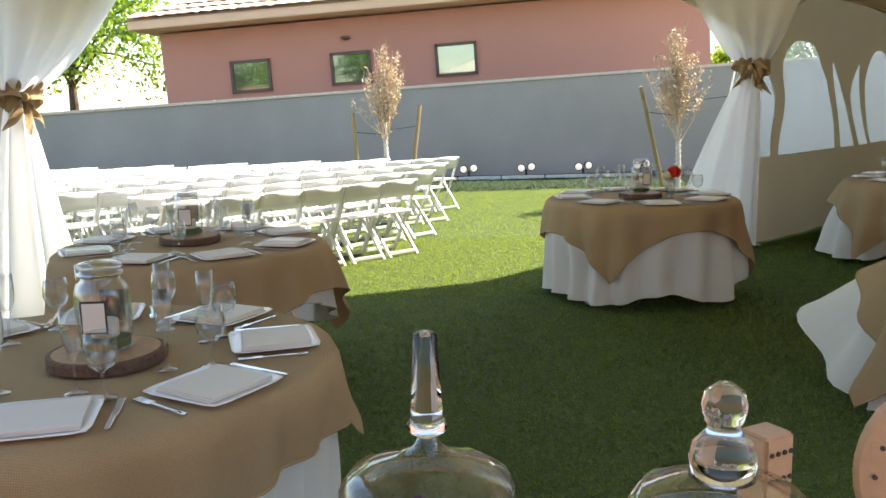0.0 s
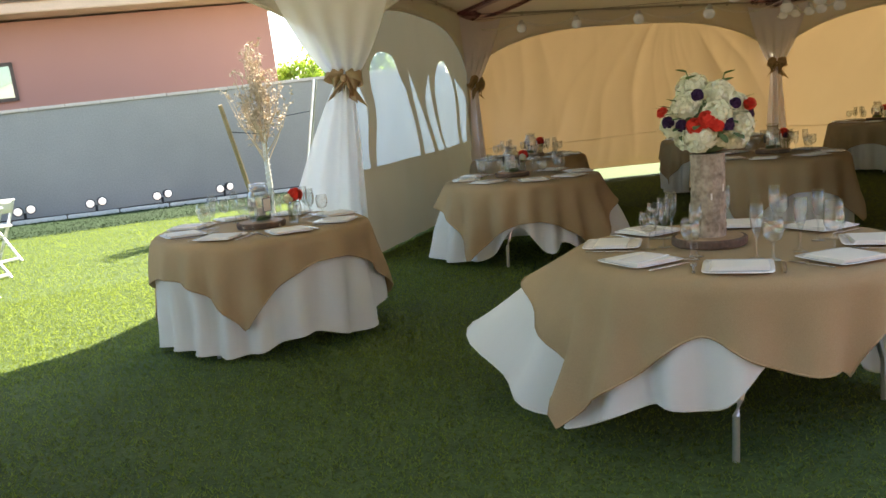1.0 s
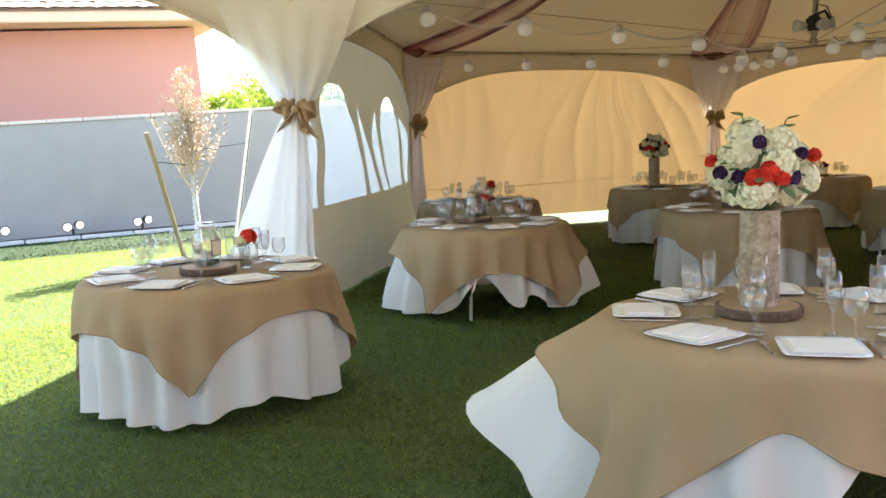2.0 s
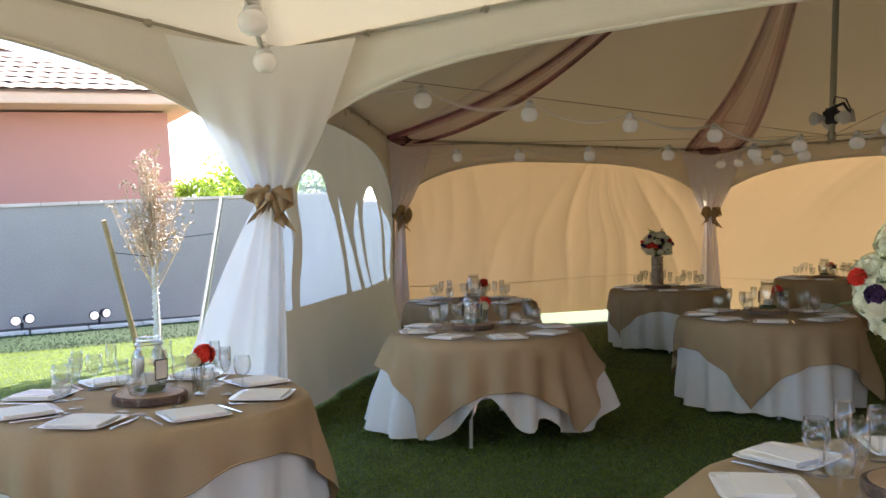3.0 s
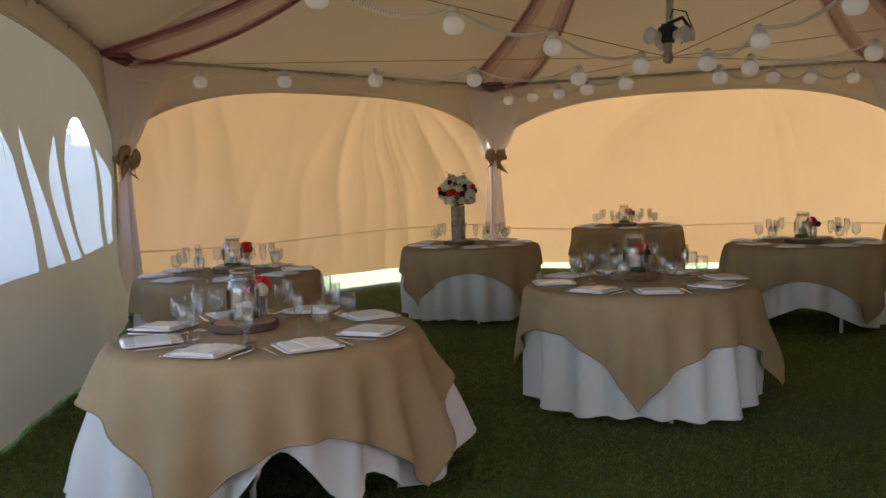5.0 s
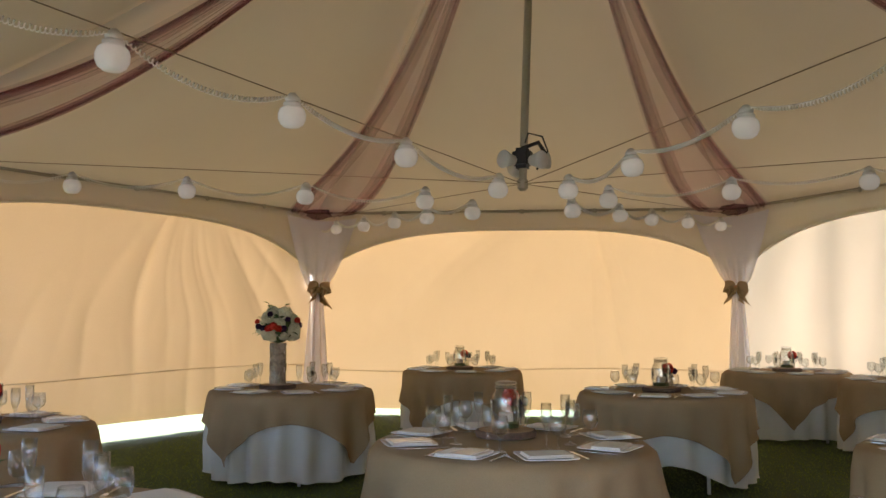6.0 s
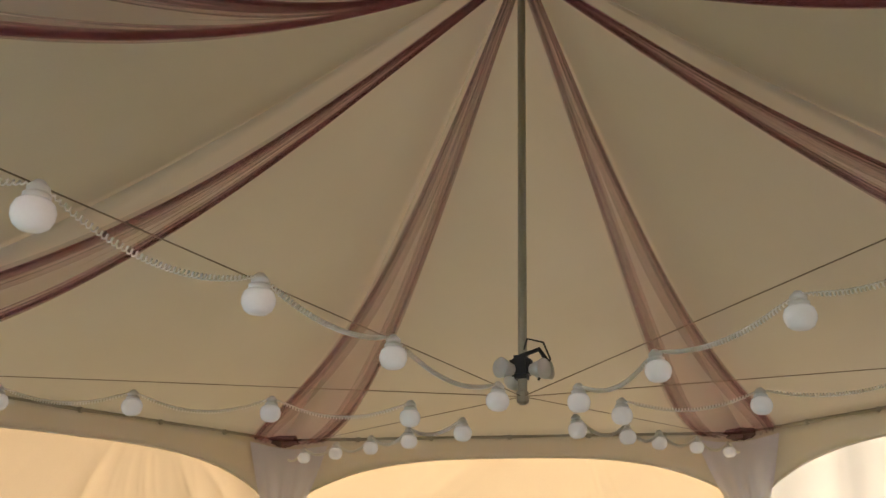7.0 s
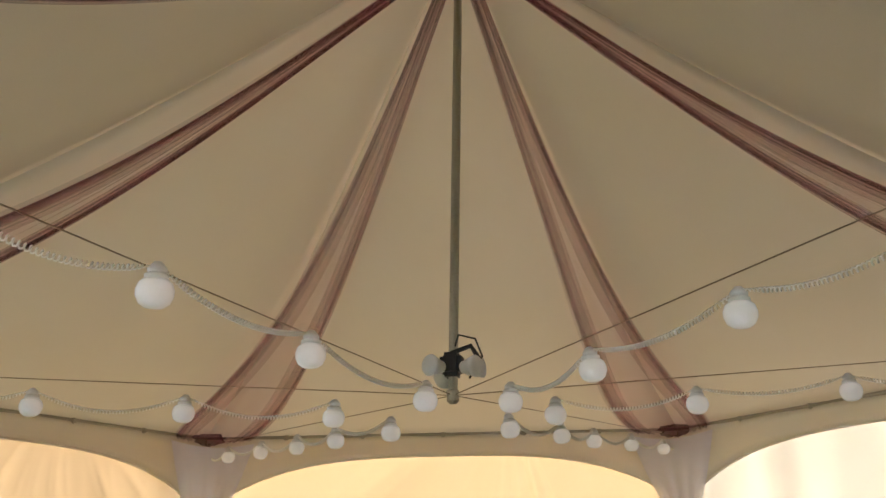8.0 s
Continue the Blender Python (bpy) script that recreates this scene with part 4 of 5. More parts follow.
@proto
def flute(m):
    prof = [(0.030, 0.0), (0.030, 0.003), (0.008, 0.008), (0.0042, 0.02), (0.0045, 0.085), (0.012, 0.105), (0.023, 0.135), (0.0265, 0.17), (0.025, 0.225),
            (0.0237, 0.225), (0.025, 0.17), (0.0215, 0.136), (0.008, 0.11)]
    return tagged(link("champagne_flute", lathe(bmesh.new(), prof, 18), "thin_glass", smooth=True, m=m), "clear tall champagne flute set by a plate", "flute", "champagne flutes")


@proto
def fork(m):
    b = bmesh.new()
    box(b, 0, -0.03, 0.002, 0.008, 0.12, 0.003, bevel=0.001)
    box(b, 0, -0.085, 0.002, 0.013, 0.03, 0.003, bevel=0.001)
    box(b, 0, 0.045, 0.003, 0.024, 0.03, 0.003, bevel=0.001)
    for k in range(4):
        box(b, -0.0095 + 0.0063 * k, 0.078, 0.003, 0.0035, 0.04, 0.0025)
    return tagged(link("fork", b, "steel", m=m), "polished steel fork beside a plate", "fork", "forks")


@proto
def knife(m):
    b = bmesh.new()
    box(b, 0, -0.06, 0.003, 0.014, 0.09, 0.006, bevel=0.002)
    box(b, 0.002, 0.045, 0.003, 0.018, 0.125, 0.0025, bevel=0.001)
    return tagged(link("knife", b, "steel", m=m), "polished steel table knife beside a plate", "knife", "knives")


ZT = TOP + 0.0105


def settings(x, y, first, seed, n=8):
    r = random.Random(seed)
    for k in range(n):
        a = radians(first + k * 360 / n + r.uniform(-3, 3))
        at = Matrix.Translation((x, y, ZT)) @ Matrix.Rotation(a, 4, 'Z')
        turn = r.uniform(-6, 6) + 90
        rad = 0.545 + r.uniform(-0.015, 0.015)
        plate(at @ pose(rad, 0, 0, 0, 0, turn), 0)
        kind = 1 if r.random() < 0.22 else 0
        napkin(at @ pose(rad + r.uniform(-0.006, 0.006), r.uniform(-0.006, 0.006), 0.0075, 0, 0, turn + r.uniform(-5, 5) + (90 if kind else 0)), kind)
        if r.random() < 0.3:
            menu_card(at @ pose(rad, 0.02, 0.0205, 0, 0, turn + r.uniform(-12, 12)))
        fork(at @ pose(rad - 0.01, -0.165, 0, 0, 0, 90 + r.uniform(-5, 5)))
        knife(at @ pose(rad - 0.01, 0.165, 0, 0, 0, 90 + r.uniform(-5, 5)))
        goblet(at @ pose(0.395 + r.uniform(-0.02, 0.02), 0.12 + r.uniform(-0.02, 0.02), 0, 0, 0, r.uniform(0, 90)))
        flute(at @ pose(0.33 + r.uniform(-0.02, 0.02), 0.05 + r.uniform(-0.03, 0.03), 0, 0, 0, r.uniform(0, 90)))


# ---- centrepieces ----
@proto
def wood_slice(m, kind):
    t = thing("wood_slice", "round slice of a log with dark bark edge", "wood slice", "wood slices", m)
    b = bmesh.new()
    r = 0.165
    seg = 40
    rows = []
    for rr, z in ((0.97, 0.0), (1.0, 0.008), (1.0, 0.03), (0.975, 0.036)):
        rows.append([b.verts.new((r * rr * (1 + 0.05 * wobble(math.cos(k * math.tau / seg) * 2, math.sin(k * math.tau / seg) * 2, 3)) * math.cos(k * math.tau / seg),
                                  r * rr * (1 + 0.05 * wobble(math.cos(k * math.tau / seg) * 2, math.sin(k * math.tau / seg) * 2, 3)) * math.sin(k * math.tau / seg), z)) for k in range(seg)])
    for r0, r1 in zip(rows, rows[1:]):
        for k in range(seg):
            b.faces.new((r0[k], r0[(k + 1) % seg], r1[(k + 1) % seg], r1[k]))
    b.faces.new(rows[0][::-1])
    b.faces.new(rows[-1])
    part("bark", b, "bark", t)
    part("cut_face", lathe(bmesh.new(), [(r * 0.90, 0.0362), (r * 0.90, 0.038), (r * 0.5, 0.0385)], 36), "slice", t, "paler sawn face")
    return t


@proto
def mason_jar(m):
    t = thing("mason_jar", "large clear glass jar with a wire lid and a small card", "jar", "jar centrepieces", m)
    prof = [(0.066, 0.0), (0.074, 0.008), (0.076, 0.03), (0.076, 0.165), (0.070, 0.19), (0.054, 0.205), (0.054, 0.235), (0.051, 0.235), (0.051, 0.204), (0.066, 0.186), (0.072, 0.163), (0.072, 0.03), (0.06, 0.010)]
    body = part("body", lathe(bmesh.new(), prof, 28), "thin_glass", t, smooth=True)
    part("lid", lathe(bmesh.new(), [(0.058, 0.236), (0.062, 0.240), (0.060, 0.252), (0.03, 0.258)], 24), "thin_glass", t, "clear glass lid", True)
    part("wire_bail", tube(bmesh.new(), [(0.060 * math.cos(k * math.tau / 20), 0.060 * math.sin(k * math.tau / 20), 0.222) for k in range(21)], 0.003, 5), "steel", t)
    part("candle", lathe(bmesh.new(), [(0.036, 0.012), (0.038, 0.014), (0.038, 0.085), (0.034, 0.088), (0.005, 0.086)], 18), "napkin", t, "ivory pillar candle inside", True)
    part("filling", lathe(bmesh.new(), [(0.060, 0.009), (0.068, 0.012), (0.068, 0.035), (0.04, 0.04)], 18), "leaf", t, "dark moss filling")
    for s in (-1, 1):
        part("card", boxed(0, s * 0.079, 0.11, 0.062, 0.002, 0.082), "napkin", body, "small ivory table card")
        part("card_border", boxed(0, s * 0.0785, 0.11, 0.072, 0.0018, 0.094), "black", body, "dark card mount")
    return t


def petals(bm, c, r, n, size, rnd, squash=1.0):
    """A head of many small cupped petals over a ball."""
    for _ in range(n):
        z = rnd.uniform(-0.75, 1)
        a = rnd.uniform(0, math.tau)
        q = math.sqrt(1 - z * z)
        d = Vector((q * math.cos(a), q * math.sin(a), z))
        p = c + Vector((d.x * r, d.y * r, d.z * r * squash)) * rnd.uniform(0.92, 1.06)
        s = d.cross(Vector((rnd.uniform(-1, 1), rnd.uniform(-1, 1), rnd.uniform(-1, 1)))).normalized()
        u = d.cross(s).normalized()
        w = size * rnd.uniform(0.7, 1.2)
        tip = d * w * 0.35
        v0 = bm.verts.new(p - tip * 0.3)
        ring = [bm.verts.new(p + (s * math.cos(k * math.tau / 4) + u * math.sin(k * math.tau / 4)) * w + tip * rnd.uniform(0.2, 1)) for k in range(4)]
        for k in range(4):
            bm.faces.new((v0, ring[k], ring[(k + 1) % 4]))


def leaf_blade(bm, p, d, length, width, curl=0.2):
    side = d.cross(Vector((0, 0, 1)))
    side = side.normalized() if side.length > 0.01 else Vector((1, 0, 0))
    rows = []
    for k, w in ((0.0, 0.1), (0.3, 0.9), (0.6, 1.0), (0.85, 0.6), (1.0, 0.06)):
        c = p + d * length * k - Vector((0, 0, curl * length * k * k))
        rows.append((bm.verts.new(c - side * width * w), bm.verts.new(c + side * width * w)))
    for a, b in zip(rows, rows[1:]):
        bm.faces.new((a[0], a[1], b[1], b[0]))


def flower_parts(t, heads, rnd):
    for name, mat, c, r, n, size in heads:
        fb = bmesh.new()
        bmesh.ops.create_icosphere(fb, subdivisions=2, radius=r * 0.93, matrix=Matrix.Translation(c))
        petals(fb, Vector(c), r, n, size, rnd)
        part(name, fb, mat, t)


@proto
def rose_vase(m, kind):
    rnd = random.Random(11 + kind)
    t = thing("bud_vase", "small clear glass vase with a coral rose and greenery", "vase", "bud vases", m)
    prof = [(0.030, 0.0), (0.034, 0.004), (0.034, 0.10), (0.038, 0.12), (0.035, 0.12), (0.031, 0.10), (0.031, 0.012), (0.01, 0.008)]
    part("glass", lathe(bmesh.new(), prof, 18), "thin_glass", t, smooth=True)
    st = bmesh.new()
    for k in range(4):
        a = k * 1.6
        tube(st, [(0.012 * math.cos(a), 0.012 * math.sin(a), 0.012), (0.03 * math.cos(a), 0.03 * math.sin(a), 0.15)], 0.003, 5)
    part("stems", st, "leaf", t)
    flower_parts(t, (("rose", "rose", (-0.025, 0.0, 0.185), 0.042, 60, 0.022), ("bud", "hydrangea", (0.035, 0.02, 0.165), 0.03, 40, 0.014), ("dark_bloom", "plum", (0.02, -0.035, 0.16), 0.026, 30, 0.013)), rnd)
    lf = bmesh.new()
    for k in range(9):
        a = rnd.uniform(0, math.tau)
        leaf_blade(lf, Vector((0, 0, 0.13)), Vector((math.cos(a), math.sin(a), rnd.uniform(0.2, 0.9))).normalized(), rnd.uniform(0.06, 0.10), 0.014)
    part("greenery", lf, "leaf", t)
    return t


def tall_vase(x, y, turn, seed):
    rnd = random.Random(seed)
    t = thing("flower_arrangement", "birch bark cylinder vase with cream hydrangeas and coral roses", "flowers", "tall centrepieces", pose(x, y, ZT + 0.038, 0, 0, turn))
    b = bmesh.new()
    seg, rows = 40, []
    for z in [k * 0.0195 for k in range(20)]:
        rows.append([b.verts.new(((0.074 + 0.005 * wobble(k * 0.5, z * 25, seed)) * math.cos(k * math.tau / seg), (0.074 + 0.005 * wobble(k * 0.5, z * 25, seed)) * math.sin(k * math.tau / seg), z)) for k in range(seg)])
    for r0, r1 in zip(rows, rows[1:]):
        for k in range(seg):
            b.faces.new((r0[k], r0[(k + 1) % seg], r1[(k + 1) % seg], r1[k]))
    b.faces.new(rows[0][::-1])
    b.faces.new(rows[-1])
    part("bark_cylinder", b, "birch", t, "peeling grey brown birch bark")
    for _ in range(30):
        a, z = rnd.uniform(0, math.tau), rnd.uniform(0.03, 0.35)
        w, h = rnd.uniform(0.004, 0.012), rnd.uniform(0.015, 0.05)
        part("bark_flake", boxed(0.0768, 0, z, 0.003, w, h, pose(0, 0, 0, rnd.uniform(-3, 3), 0, math.degrees(a)), 0.001), "birch" if rnd.random() < 0.6 else "whitebark", t)
    core = bmesh.new()
    bmesh.ops.create_icosphere(core, subdivisions=3, radius=0.135, matrix=Matrix.Translation((0, 0, 0.505)))
    part("moss_core", core, "leaf", t, smooth=True)
    # large heads over a ball, smaller blooms in the gaps between them
    heads = []
    for k in range(13):
        z = 0.97 - 1.5 * (k + 0.3) / 13
        a = k * 2.39996 + 0.5 + rnd.uniform(-0.15, 0.15)
        q = math.sqrt(max(0.0, 1 - z * z))
        r = 0.148 * rnd.uniform(0.90, 1.08)
        heads.append(("hydrangea", "hydrangea", (r * q * math.cos(a), r * q * math.sin(a), 0.505 + r * z), rnd.uniform(0.056, 0.072), 260, 0.013))
    for deg, z, r in ((106, 0.50, 0.030), (121, 0.524, 0.033), (134, 0.502, 0.026), (196, 0.575, 0.020), (41, 0.56, 0.018), (288, 0.53, 0.032), (303, 0.565, 0.026)):
        a = radians(deg)
        heads.append(("rose", "rose", (0.187 * math.cos(a), 0.187 * math.sin(a), z), r, 70, 0.015))
    for deg, z, r in ((88, 0.505, 0.022), (147, 0.50, 0.028), (160, 0.585, 0.018), (232, 0.53, 0.028), (330, 0.50, 0.028), (62, 0.52, 0.022), (110, 0.63, 0.020)):
        a = radians(deg)
        heads.append(("dark_bloom", "plum", (0.186 * math.cos(a), 0.186 * math.sin(a), z), r, 50, 0.013))
    for k in range(5):
        a = radians(72 * k + 20)
        heads.append(("hydrangea", "hydrangea", (0.085 * math.cos(a), 0.085 * math.sin(a), 0.435 + rnd.uniform(-0.01, 0.012)), 0.052, 160, 0.013))
    flower_parts(t, heads, rnd)
    lf = bmesh.new()
    for k in range(30):
        a, e = rnd.uniform(0, math.tau), rnd.uniform(-0.4, 0.6)
        d = Vector((math.cos(a), math.sin(a), e)).normalized()
        leaf_blade(lf, Vector((0, 0, 0.52)) + d * rnd.uniform(0.15, 0.19), d, rnd.uniform(0.05, 0.09), rnd.uniform(0.014, 0.024))
    part("foliage", lf, "leaf", t)
    sprig = bmesh.new()
    for a, ln in ((1.2, 0.07), (3.0, 0.05)):
        tip = Vector((0.10 * math.cos(a), 0.10 * math.sin(a), 0.66 + ln))
        tube(sprig, [(0.05 * math.cos(a), 0.05 * math.sin(a), 0.58), tip], 0.003, 5)
        for k in range(4):
            leaf_blade(sprig, tip - Vector((0, 0, 0.03 * k)), Vector((math.cos(a + k * 1.7), math.sin(a + k * 1.7), 0.5)).normalized(), 0.06, 0.026)
    part("sprig", sprig, "leaf", t, "loose eucalyptus sprigs")


JARS = {"A": (2.17, 5.9, 20), "B": (5.1, 6.98, 45), "C": (-0.52, 1.95, 0), "D": (7.6, 5.92, 25), "E": (13.05, 8.08, 20), "F": (10.72, 5.42, 10), "G": (14.05, 4.3, 5), "H": (-0.84, 4.24, 0), "J": (6.98, 9.08, 40), "K": (12.95, 3.1, 0), "L": (7.95, 3.45, 70)}
for k, (name, (x, y)) in enumerate(TABLES.items()):
    settings(x, y, {"V": 220, "B": 198, "A": 225, "D": 170, "C": 281}.get(name, 17 * k), 100 + k)
    if name in JARS:
        jx, jy, a = JARS[name]
        wood_slice(pose(jx, jy, ZT, 0, 0, 40 * k), 0)
        mason_jar(pose(jx, jy, ZT + 0.0385, 0, 0, a))
        r = radians(a - 10)
        if name not in "CH":
            rose_vase(pose(jx + 0.235 * math.cos(r), jy + 0.235 * math.sin(r) - 0.05, ZT, 0, 0, 180 + 30 * k), k % 3)
    else:
        wood_slice(pose(x - 0.06, y + 0.11, ZT, 0, 0, 30), 0)
        tall_vase(x - 0.06, y + 0.11, 100 if name == "V" else 78, 7 + k)


# ---- ceremony chairs on the lawn ----
@proto
def folding_chair(m):
    t = thing("folding_chair", "white resin folding chair standing on the sunny lawn", "chair", "ceremony chairs", m)
    w = 0.215
    for s in (-1, 1):
        part("front_leg", tube(bmesh.new(), [(s * w, -0.20, 0.0), (s * w, 0.02, 0.40), (s * w, 0.17, 0.72), (s * w, 0.19, 0.76)], 0.019, 6), "resin", t)
        part("rear_leg", tube(bmesh.new(), [(s * (w - 0.04), 0.22, 0.0), (s * (w - 0.04), -0.15, 0.43)], 0.018, 6), "resin", t)
    part("seat", boxed(0, -0.02, 0.435, 0.39, 0.38, 0.035, pose(0, 0, 0, 3), 0.012), "resin", t)

    def back(u, v):
        return Vector(((2 * u - 1) * (w + 0.01), 0.115 + 0.062 * v + 0.035 * math.sin(math.pi * u), 0.60 + 0.155 * v + 0.015 * math.sin(math.pi * u) * v))
    thick(part("backrest", sheet(bmesh.new(), 10, 3, back), "resin", t, smooth=True), 0.02)
    part("front_stretcher", boxed(0, -0.185, 0.035, 0.42, 0.02, 0.035, bevel=0.005), "resin", t)
    part("rear_stretcher", boxed(0, 0.20, 0.04, 0.35, 0.02, 0.035, bevel=0.005), "resin", t)
    return t


# slanting rows: backs to the tent, their far ends stepping back along the aisle
chair_rng = random.Random(3)
row_starts = [(0.22, 8.10), (0.45, 9.30), (0.67, 10.60), (0.90, 11.90)] + [(0.90 - 1.0 * k, 11.90 - 0.12 * k) for k in range(1, 6)]
for ex, ey in row_starts:
    for k in range(14):
        cx, cy = ex - 0.345 * k + chair_rng.uniform(-0.02, 0.02), ey - 0.305 * k + chair_rng.uniform(-0.02, 0.02)
        if cy > 6.1 + 0.12 * max(0.0, -cx) and not (cx < -1.9 and cy < 6.9):
            folding_chair(pose(cx, cy, 0, 0, 0, -139 + chair_rng.uniform(-4, 4)))


# ---- young staked trees ----
def staked_tree(x, y, height, seed, stakes):
    rnd = random.Random(seed)
    t = thing("young_tree", "young staked tree with dry tan twigs and a whitened trunk", "tree", "staked trees", pose(x, y, 0))
    part("trunk", tube(bmesh.new(), [(0, 0, -0.02), (0.01, 0, 0.5), (-0.01, 0.01, 1.0), (0, 0, 1.35), (0.02, -0.01, height * 0.9)], [0.044, 0.040, 0.034, 0.026, 0.006], 9), "whitebark", t, "trunk wrapped in small white lights")
    wrap = bmesh.new()
    for k in range(90):
        z = 0.05 + 1.25 * k / 90
        a = k * 1.1
        bmesh.ops.create_icosphere(wrap, subdivisions=1, radius=0.011, matrix=Matrix.Translation(((0.05 - 0.014 * z) * math.cos(a), (0.05 - 0.014 * z) * math.sin(a), z)))
    tagged(part("fairy_light_string", wrap, "resin", t, "tiny white fairy lights wound round the trunk"), kind="stuff")
    limbs, leaves = bmesh.new(), bmesh.new()
    for k in range(46):
        z = rnd.uniform(0.8, 1.7)
        a = rnd.uniform(0, math.tau)
        top = min(height, z + rnd.uniform(0.5, height - 1.3))
        reach = rnd.uniform(0.12, 0.64) * (1 - 0.45 * max(0, (top - 1.5)) / (height - 1.5))
        p0, p2 = Vector((0, 0, z)), Vector((reach * math.cos(a), reach * math.sin(a), top))
        p1 = p0.lerp(p2, 0.5) + Vector((0.05 * math.cos(a), 0.05 * math.sin(a), -0.03))
        tube(limbs, [p0, p1, p2], [0.010, 0.007, 0.002], 5)
        for _ in range(9):
            q = p0.lerp(p2, rnd.uniform(0.25, 1.0))
            b = rnd.uniform(0, math.tau)
            e = q + Vector((math.cos(b) * rnd.uniform(0.04, 0.16), math.sin(b) * rnd.uniform(0.04, 0.16), rnd.uniform(-0.04, 0.16)))
            tube(limbs, [q, e], [0.004, 0.0015], 4, False)
            for _ in range(7):
                c = q.lerp(e, rnd.uniform(0.2, 1.1))
                leaf_blade(leaves, c, Vector((rnd.uniform(-1, 1), rnd.uniform(-1, 1), rnd.uniform(-0.6, 0.8))).normalized(), rnd.uniform(0.03, 0.065), rnd.uniform(0.007, 0.014))
    tagged(part("branchwork", limbs, "dry", t), kind="stuff")
    tagged(part("dry_foliage", leaves, "dry", t, "sparse dry tan leaves"), kind="stuff")
    for (bx, by), (tx, ty), tz, mat, words in stakes:
        s = thing("tree_stake", words, "stake", "tree stakes")
        part("pole", tube(bmesh.new(), [(bx, by, -0.03), (tx, ty, tz)], [0.036, 0.032], 9), mat, s)
        part("tie", tube(bmesh.new(), [(bx + (tx - bx) * 0.78, by + (ty - by) * 0.78, tz * 0.78), (x, y, tz * 0.74)], 0.006, 5), "black", s)


WOODEN = "leaning wooden stake beside the young tree"
staked_tree(4.55, 12.15, 2.5, 4, (((4.50, 12.55), (3.97, 12.19), 1.73, "stake", WOODEN), ((4.95, 11.95), (5.25, 11.75), 2.0, "alu", "leaning grey metal stake beside the young tree")))
staked_tree(0.11, 13.5, 2.45, 9, (((-0.32, 13.4), (-0.42, 13.4), 1.43, "stake", WOODEN), ((0.48, 13.4), (0.68, 13.4), 1.53, "stake", WOODEN)))


# ---- green trees beyond the wall ----
def leafy_tree(x, y, trunk, crown_z, radius, squash, seed, count, label, size=0.09):
    rnd = random.Random(seed)
    t = thing("leafy_tree", label, "tree", "trees beyond the wall", pose(x, y, 0))
    part("trunk", tube(bmesh.new(), [(0, 0, -0.1), (0.05, 0, crown_z * 0.5), (0, 0.05, crown_z)], [trunk, trunk * 0.8, trunk * 0.5], 10), "bark", t)
    limbs, vs, fs = bmesh.new(), [], []
    tips = []
    for k in range(22):
        a, e = rnd.uniform(0, math.tau), rnd.uniform(-0.5, 1.2)
        d = Vector((math.cos(a) * math.cos(e), math.sin(a) * math.cos(e), math.sin(e) * squash))
        tip = Vector((0, 0, crown_z)) + d * radius * rnd.uniform(0.55, 0.95)
        tube(limbs, [(0, 0, crown_z * rnd.uniform(0.6, 0.95)), Vector((0, 0, crown_z)).lerp(tip, 0.5), tip], [trunk * 0.35, trunk * 0.2, 0.015], 6)
        tips.append((tip, radius * rnd.uniform(0.22, 0.42)))
    for _ in range(count):
        c, r = tips[rnd.randrange(len(tips))]
        p = c + Vector((rnd.gauss(0, 0.5), rnd.gauss(0, 0.5), rnd.gauss(0, 0.45))) * r
        u = Vector((rnd.uniform(-1, 1), rnd.uniform(-1, 1), rnd.uniform(-1, 1))).normalized()
        v = u.cross(Vector((rnd.uniform(-1, 1), rnd.uniform(-1, 1), rnd.uniform(-1, 1)))).normalized()
        w = size * rnd.uniform(0.6, 1.3)
        n = len(vs)
        vs.extend((p - u * w, p + v * w * 0.45, p + u * w, p - v * w * 0.45))
        fs.append((n, n + 1, n + 2, n + 3))
    tagged(part("branchwork", limbs, "bark", t), kind="stuff")
    me = bpy.data.meshes.new("crown")
    me.from_pydata([tuple(q) for q in vs], [], fs)
    me.materials.append(M["tree_leaf"])
    o = new("crown", me)
    o.parent = t
    tagged(o, "uneven crown of fresh green leaves", kind="stuff")


leafy_tree(-9.2, 25.0, 0.16, 3.6, 3.0, 0.8, 21, 9000, "leafy green tree beyond the grey garden wall")
leafy_tree(-13.5, 27.0, 0.16, 3.2, 3.0, 0.8, 22, 6000, "leafy green tree beyond the grey garden wall")
leafy_tree(9.6, 22.6, 0.10, 2.1, 1.15, 0.8, 23, 4000, "rounded green shrub tree beside the pink house", 0.07)
leafy_tree(-15.5, -10.0, 0.2, 4.6, 4.4, 0.8, 25, 9000, "leafy green tree mirrored in the house windows", 0.13)
leafy_tree(-10.2, -11.0, 0.18, 4.4, 3.2, 0.8, 26, 7000, "leafy green tree mirrored in the house windows", 0.13)
leafy_tree(13.0, 24.5, 0.14, 3.0, 2.2, 0.8, 24, 6000, "leafy green tree seen through the tent windows")


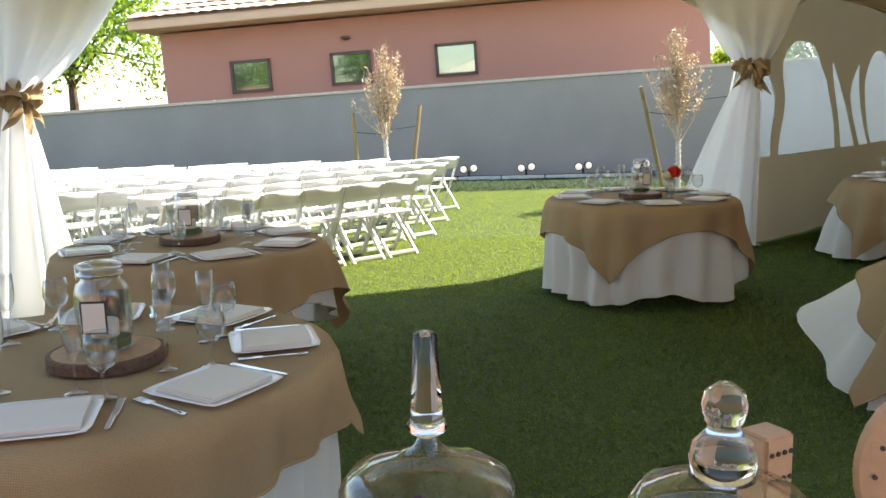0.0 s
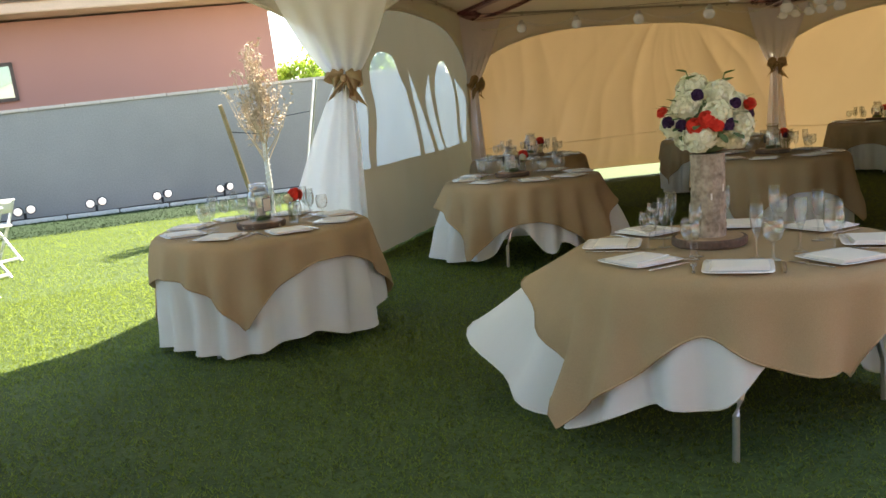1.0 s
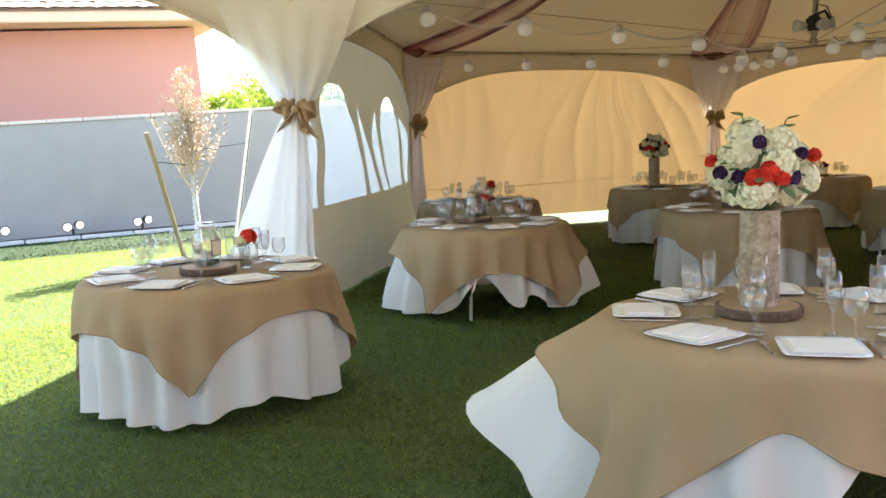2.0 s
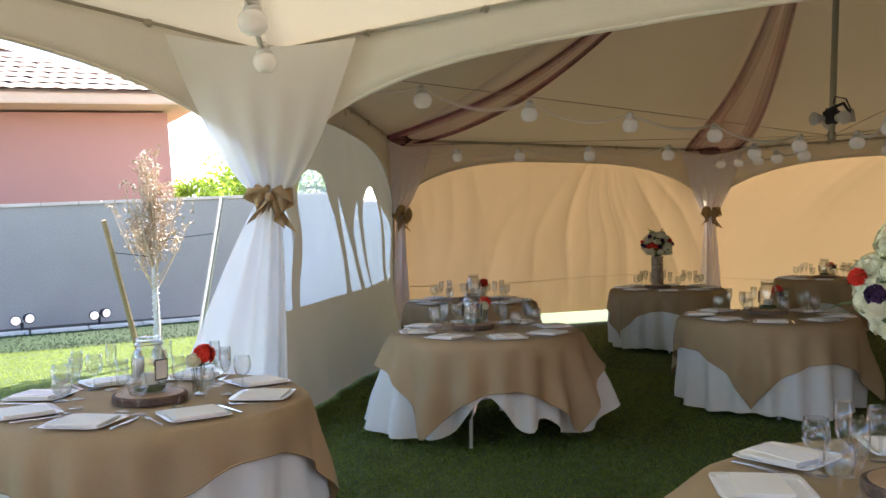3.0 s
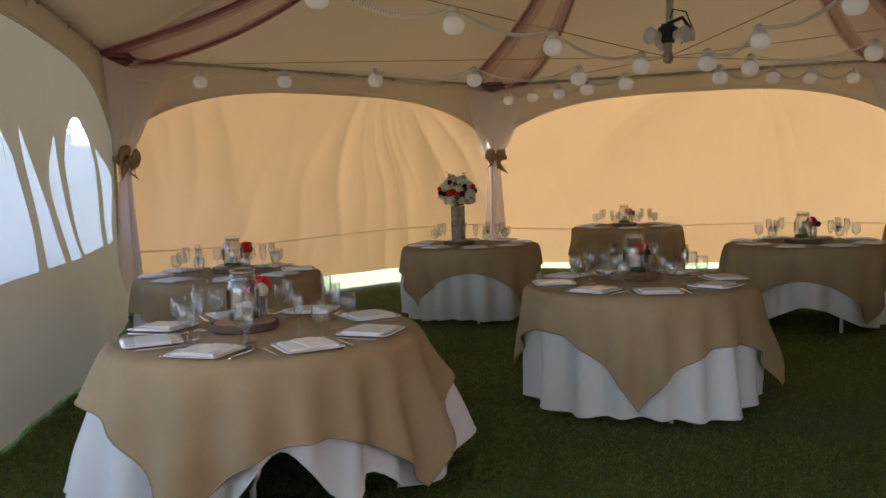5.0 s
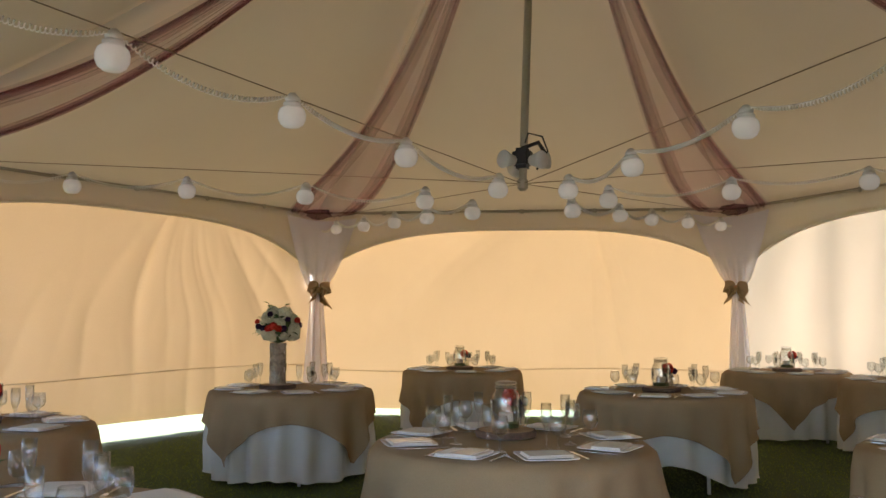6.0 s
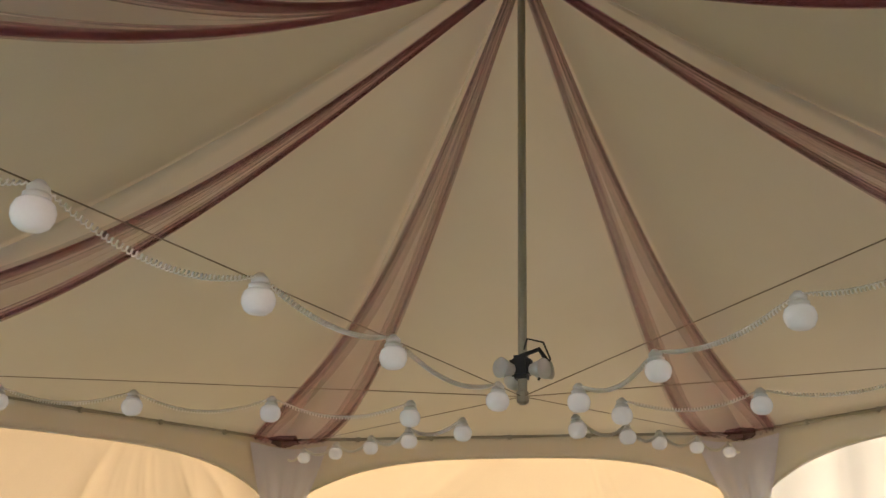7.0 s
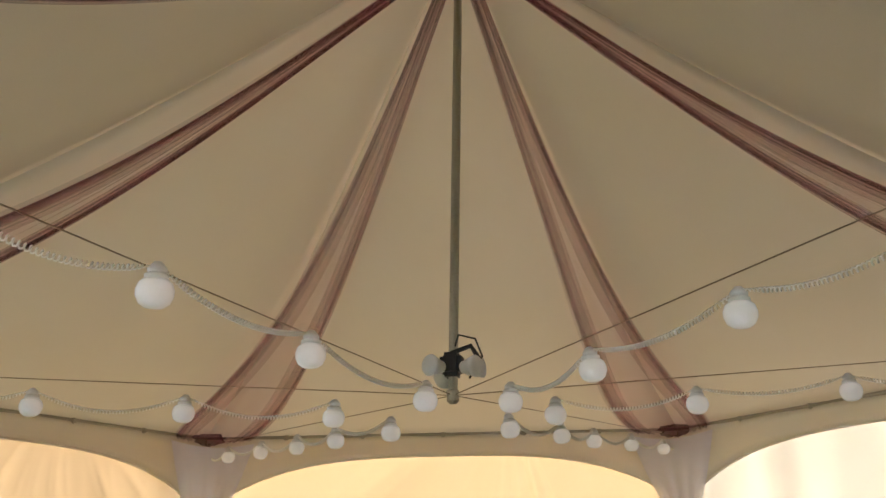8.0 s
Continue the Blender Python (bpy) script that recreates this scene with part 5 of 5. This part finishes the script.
# ---- sweets table at the start of the walk ----
def sweets_table():
    t = thing("sweets_table", "folding table under a burlap cloth holding glass jars", "table", m=pose(0.74, 0.46, 0))
    part("tabletop", boxed(0, 0, 0.75, 1.38, 0.72, 0.03, bevel=0.006), "slice", t)
    for sx in (-1, 1):
        for sy in (-1, 1):
            part("leg", tube(bmesh.new(), [(sx * 0.6, sy * 0.3, 0.735), (sx * 0.62, sy * 0.3, 0)], 0.015), "alu", t)
    cb = bmesh.new()

    def f(u, v):
        a = u * math.tau
        q = 0.5 * (abs(math.cos(a)) ** 10 + abs(math.sin(a)) ** 10) ** (-0.1)
        s = min(1, v * 2)
        d = max(0, v - 0.5) * 2 * 0.5
        return Vector(((1.40 * q * s + d * 0.05) * math.cos(a), (0.74 * q * s + d * 0.05) * math.sin(a) + 0.012 * math.sin(a * 16) * d, 0.769 - d))
    sheet(cb, 96, 16, f)
    tagged(link("sweets_cloth", cb, "burlap", smooth=True, m=pose(0.74, 0.46, 0)), "burlap cloth over the sweets table", "tablecloth")


sweets_table()


def sweets_jar(x, y, kind):
    label = "apothecary jar of clear glass with a tall tapered finial" if kind == 0 else "apothecary jar of clear glass with a ball finial"
    t = thing("apothecary_jar", label, "jar", "apothecary jars", pose(x, y, 0.773))
    if kind == 0:
        body = [(0.07, 0.0), (0.10, 0.006), (0.122, 0.05), (0.126, 0.12), (0.122, 0.152), (0.118, 0.152), (0.121, 0.12), (0.117, 0.05), (0.09, 0.012)]
        lid = [(0.124, 0.154), (0.126, 0.160), (0.112, 0.180), (0.080, 0.195), (0.045, 0.207), (0.020, 0.222), (0.013, 0.236), (0.026, 0.244), (0.029, 0.252), (0.024, 0.260), (0.0225, 0.264), (0.0165, 0.380), (0.013, 0.384)]
    else:
        body = [(0.06, 0.0), (0.085, 0.006), (0.094, 0.05), (0.096, 0.25), (0.090, 0.275), (0.086, 0.275), (0.092, 0.25), (0.090, 0.05), (0.07, 0.012)]
        lid = [(0.092, 0.277), (0.094, 0.284), (0.091, 0.300), (0.074, 0.318), (0.044, 0.328), (0.031, 0.334), (0.0315, 0.352), (0.028, 0.366), (0.018, 0.377), (0.0145, 0.382), (0.018, 0.390), (0.0215, 0.403), (0.0185, 0.417), (0.008, 0.425)]
    part("bowl", lathe(bmesh.new(), body, 36, close=False), "thin_glass", t, smooth=True)
    cut = 6 if kind == 0 else 5
    cover = part("lid", lathe(bmesh.new(), lid[:cut + 1], 36, close=False), "thin_glass", t, "clear domed glass lid", True)
    part("finial", lathe(bmesh.new(), lid[cut:], 32), "glass", cover, "solid clear glass finial", True)
    rnd = random.Random(5 + kind)
    for k in range(26):
        a, r = rnd.uniform(0, math.tau), rnd.uniform(0.0, 0.07)
        cb = bmesh.new()
        bmesh.ops.create_icosphere(cb, subdivisions=1, radius=0.016, matrix=Matrix.Translation((r * math.cos(a), r * math.sin(a), 0.03 + 0.028 * (k % 4))))
        part("sweet", cb, ("rose", "china", "hydrangea", "plum")[k % 4], t, smooth=True)


sweets_jar(0.367, 0.67, 0)
sweets_jar(0.637, 0.30, 1)

tag = thing("kraft_box", "upright brown kraft card box with punched dots", "box", m=pose(0.742, 0.44, 0.773, 0, 0, 25))
part("box", boxed(0, 0, 0.16, 0.046, 0.042, 0.32, bevel=0.004), "kraft", tag)
for k in range(8):
    part("dot", lathe(bmesh.new(), [(0.003, 0), (0.003, 0.0015)], 8, (0, 0, 0)), "black", tag).matrix_basis = pose(-0.015 + 0.010 * (k % 4), -0.0215, 0.30 - 0.03 * (k // 4), 90, 0, 0)
sign = thing("round_sign", "round brown wooden sign with dark dots on a stand", "sign", m=pose(0.955, 0.40, 0.773, 0, 0, -15))
part("disc", lathe(bmesh.new(), [(0.115, -0.008), (0.12, 0), (0.115, 0.008)], 40), "kraft", sign).matrix_basis = pose(0, 0, 0.27, 82, 0, 0)
part("stand", boxed(0, 0.03, 0.08, 0.03, 0.03, 0.16), "slice", sign)
for k in range(18):
    a = k * math.tau / 18
    part("dot", lathe(bmesh.new(), [(0.003, 0), (0.003, 0.002)], 8), "black", sign).matrix_basis = pose(0.1 * math.cos(a), -0.012, 0.27 + 0.1 * math.sin(a), 82, 0, 0)
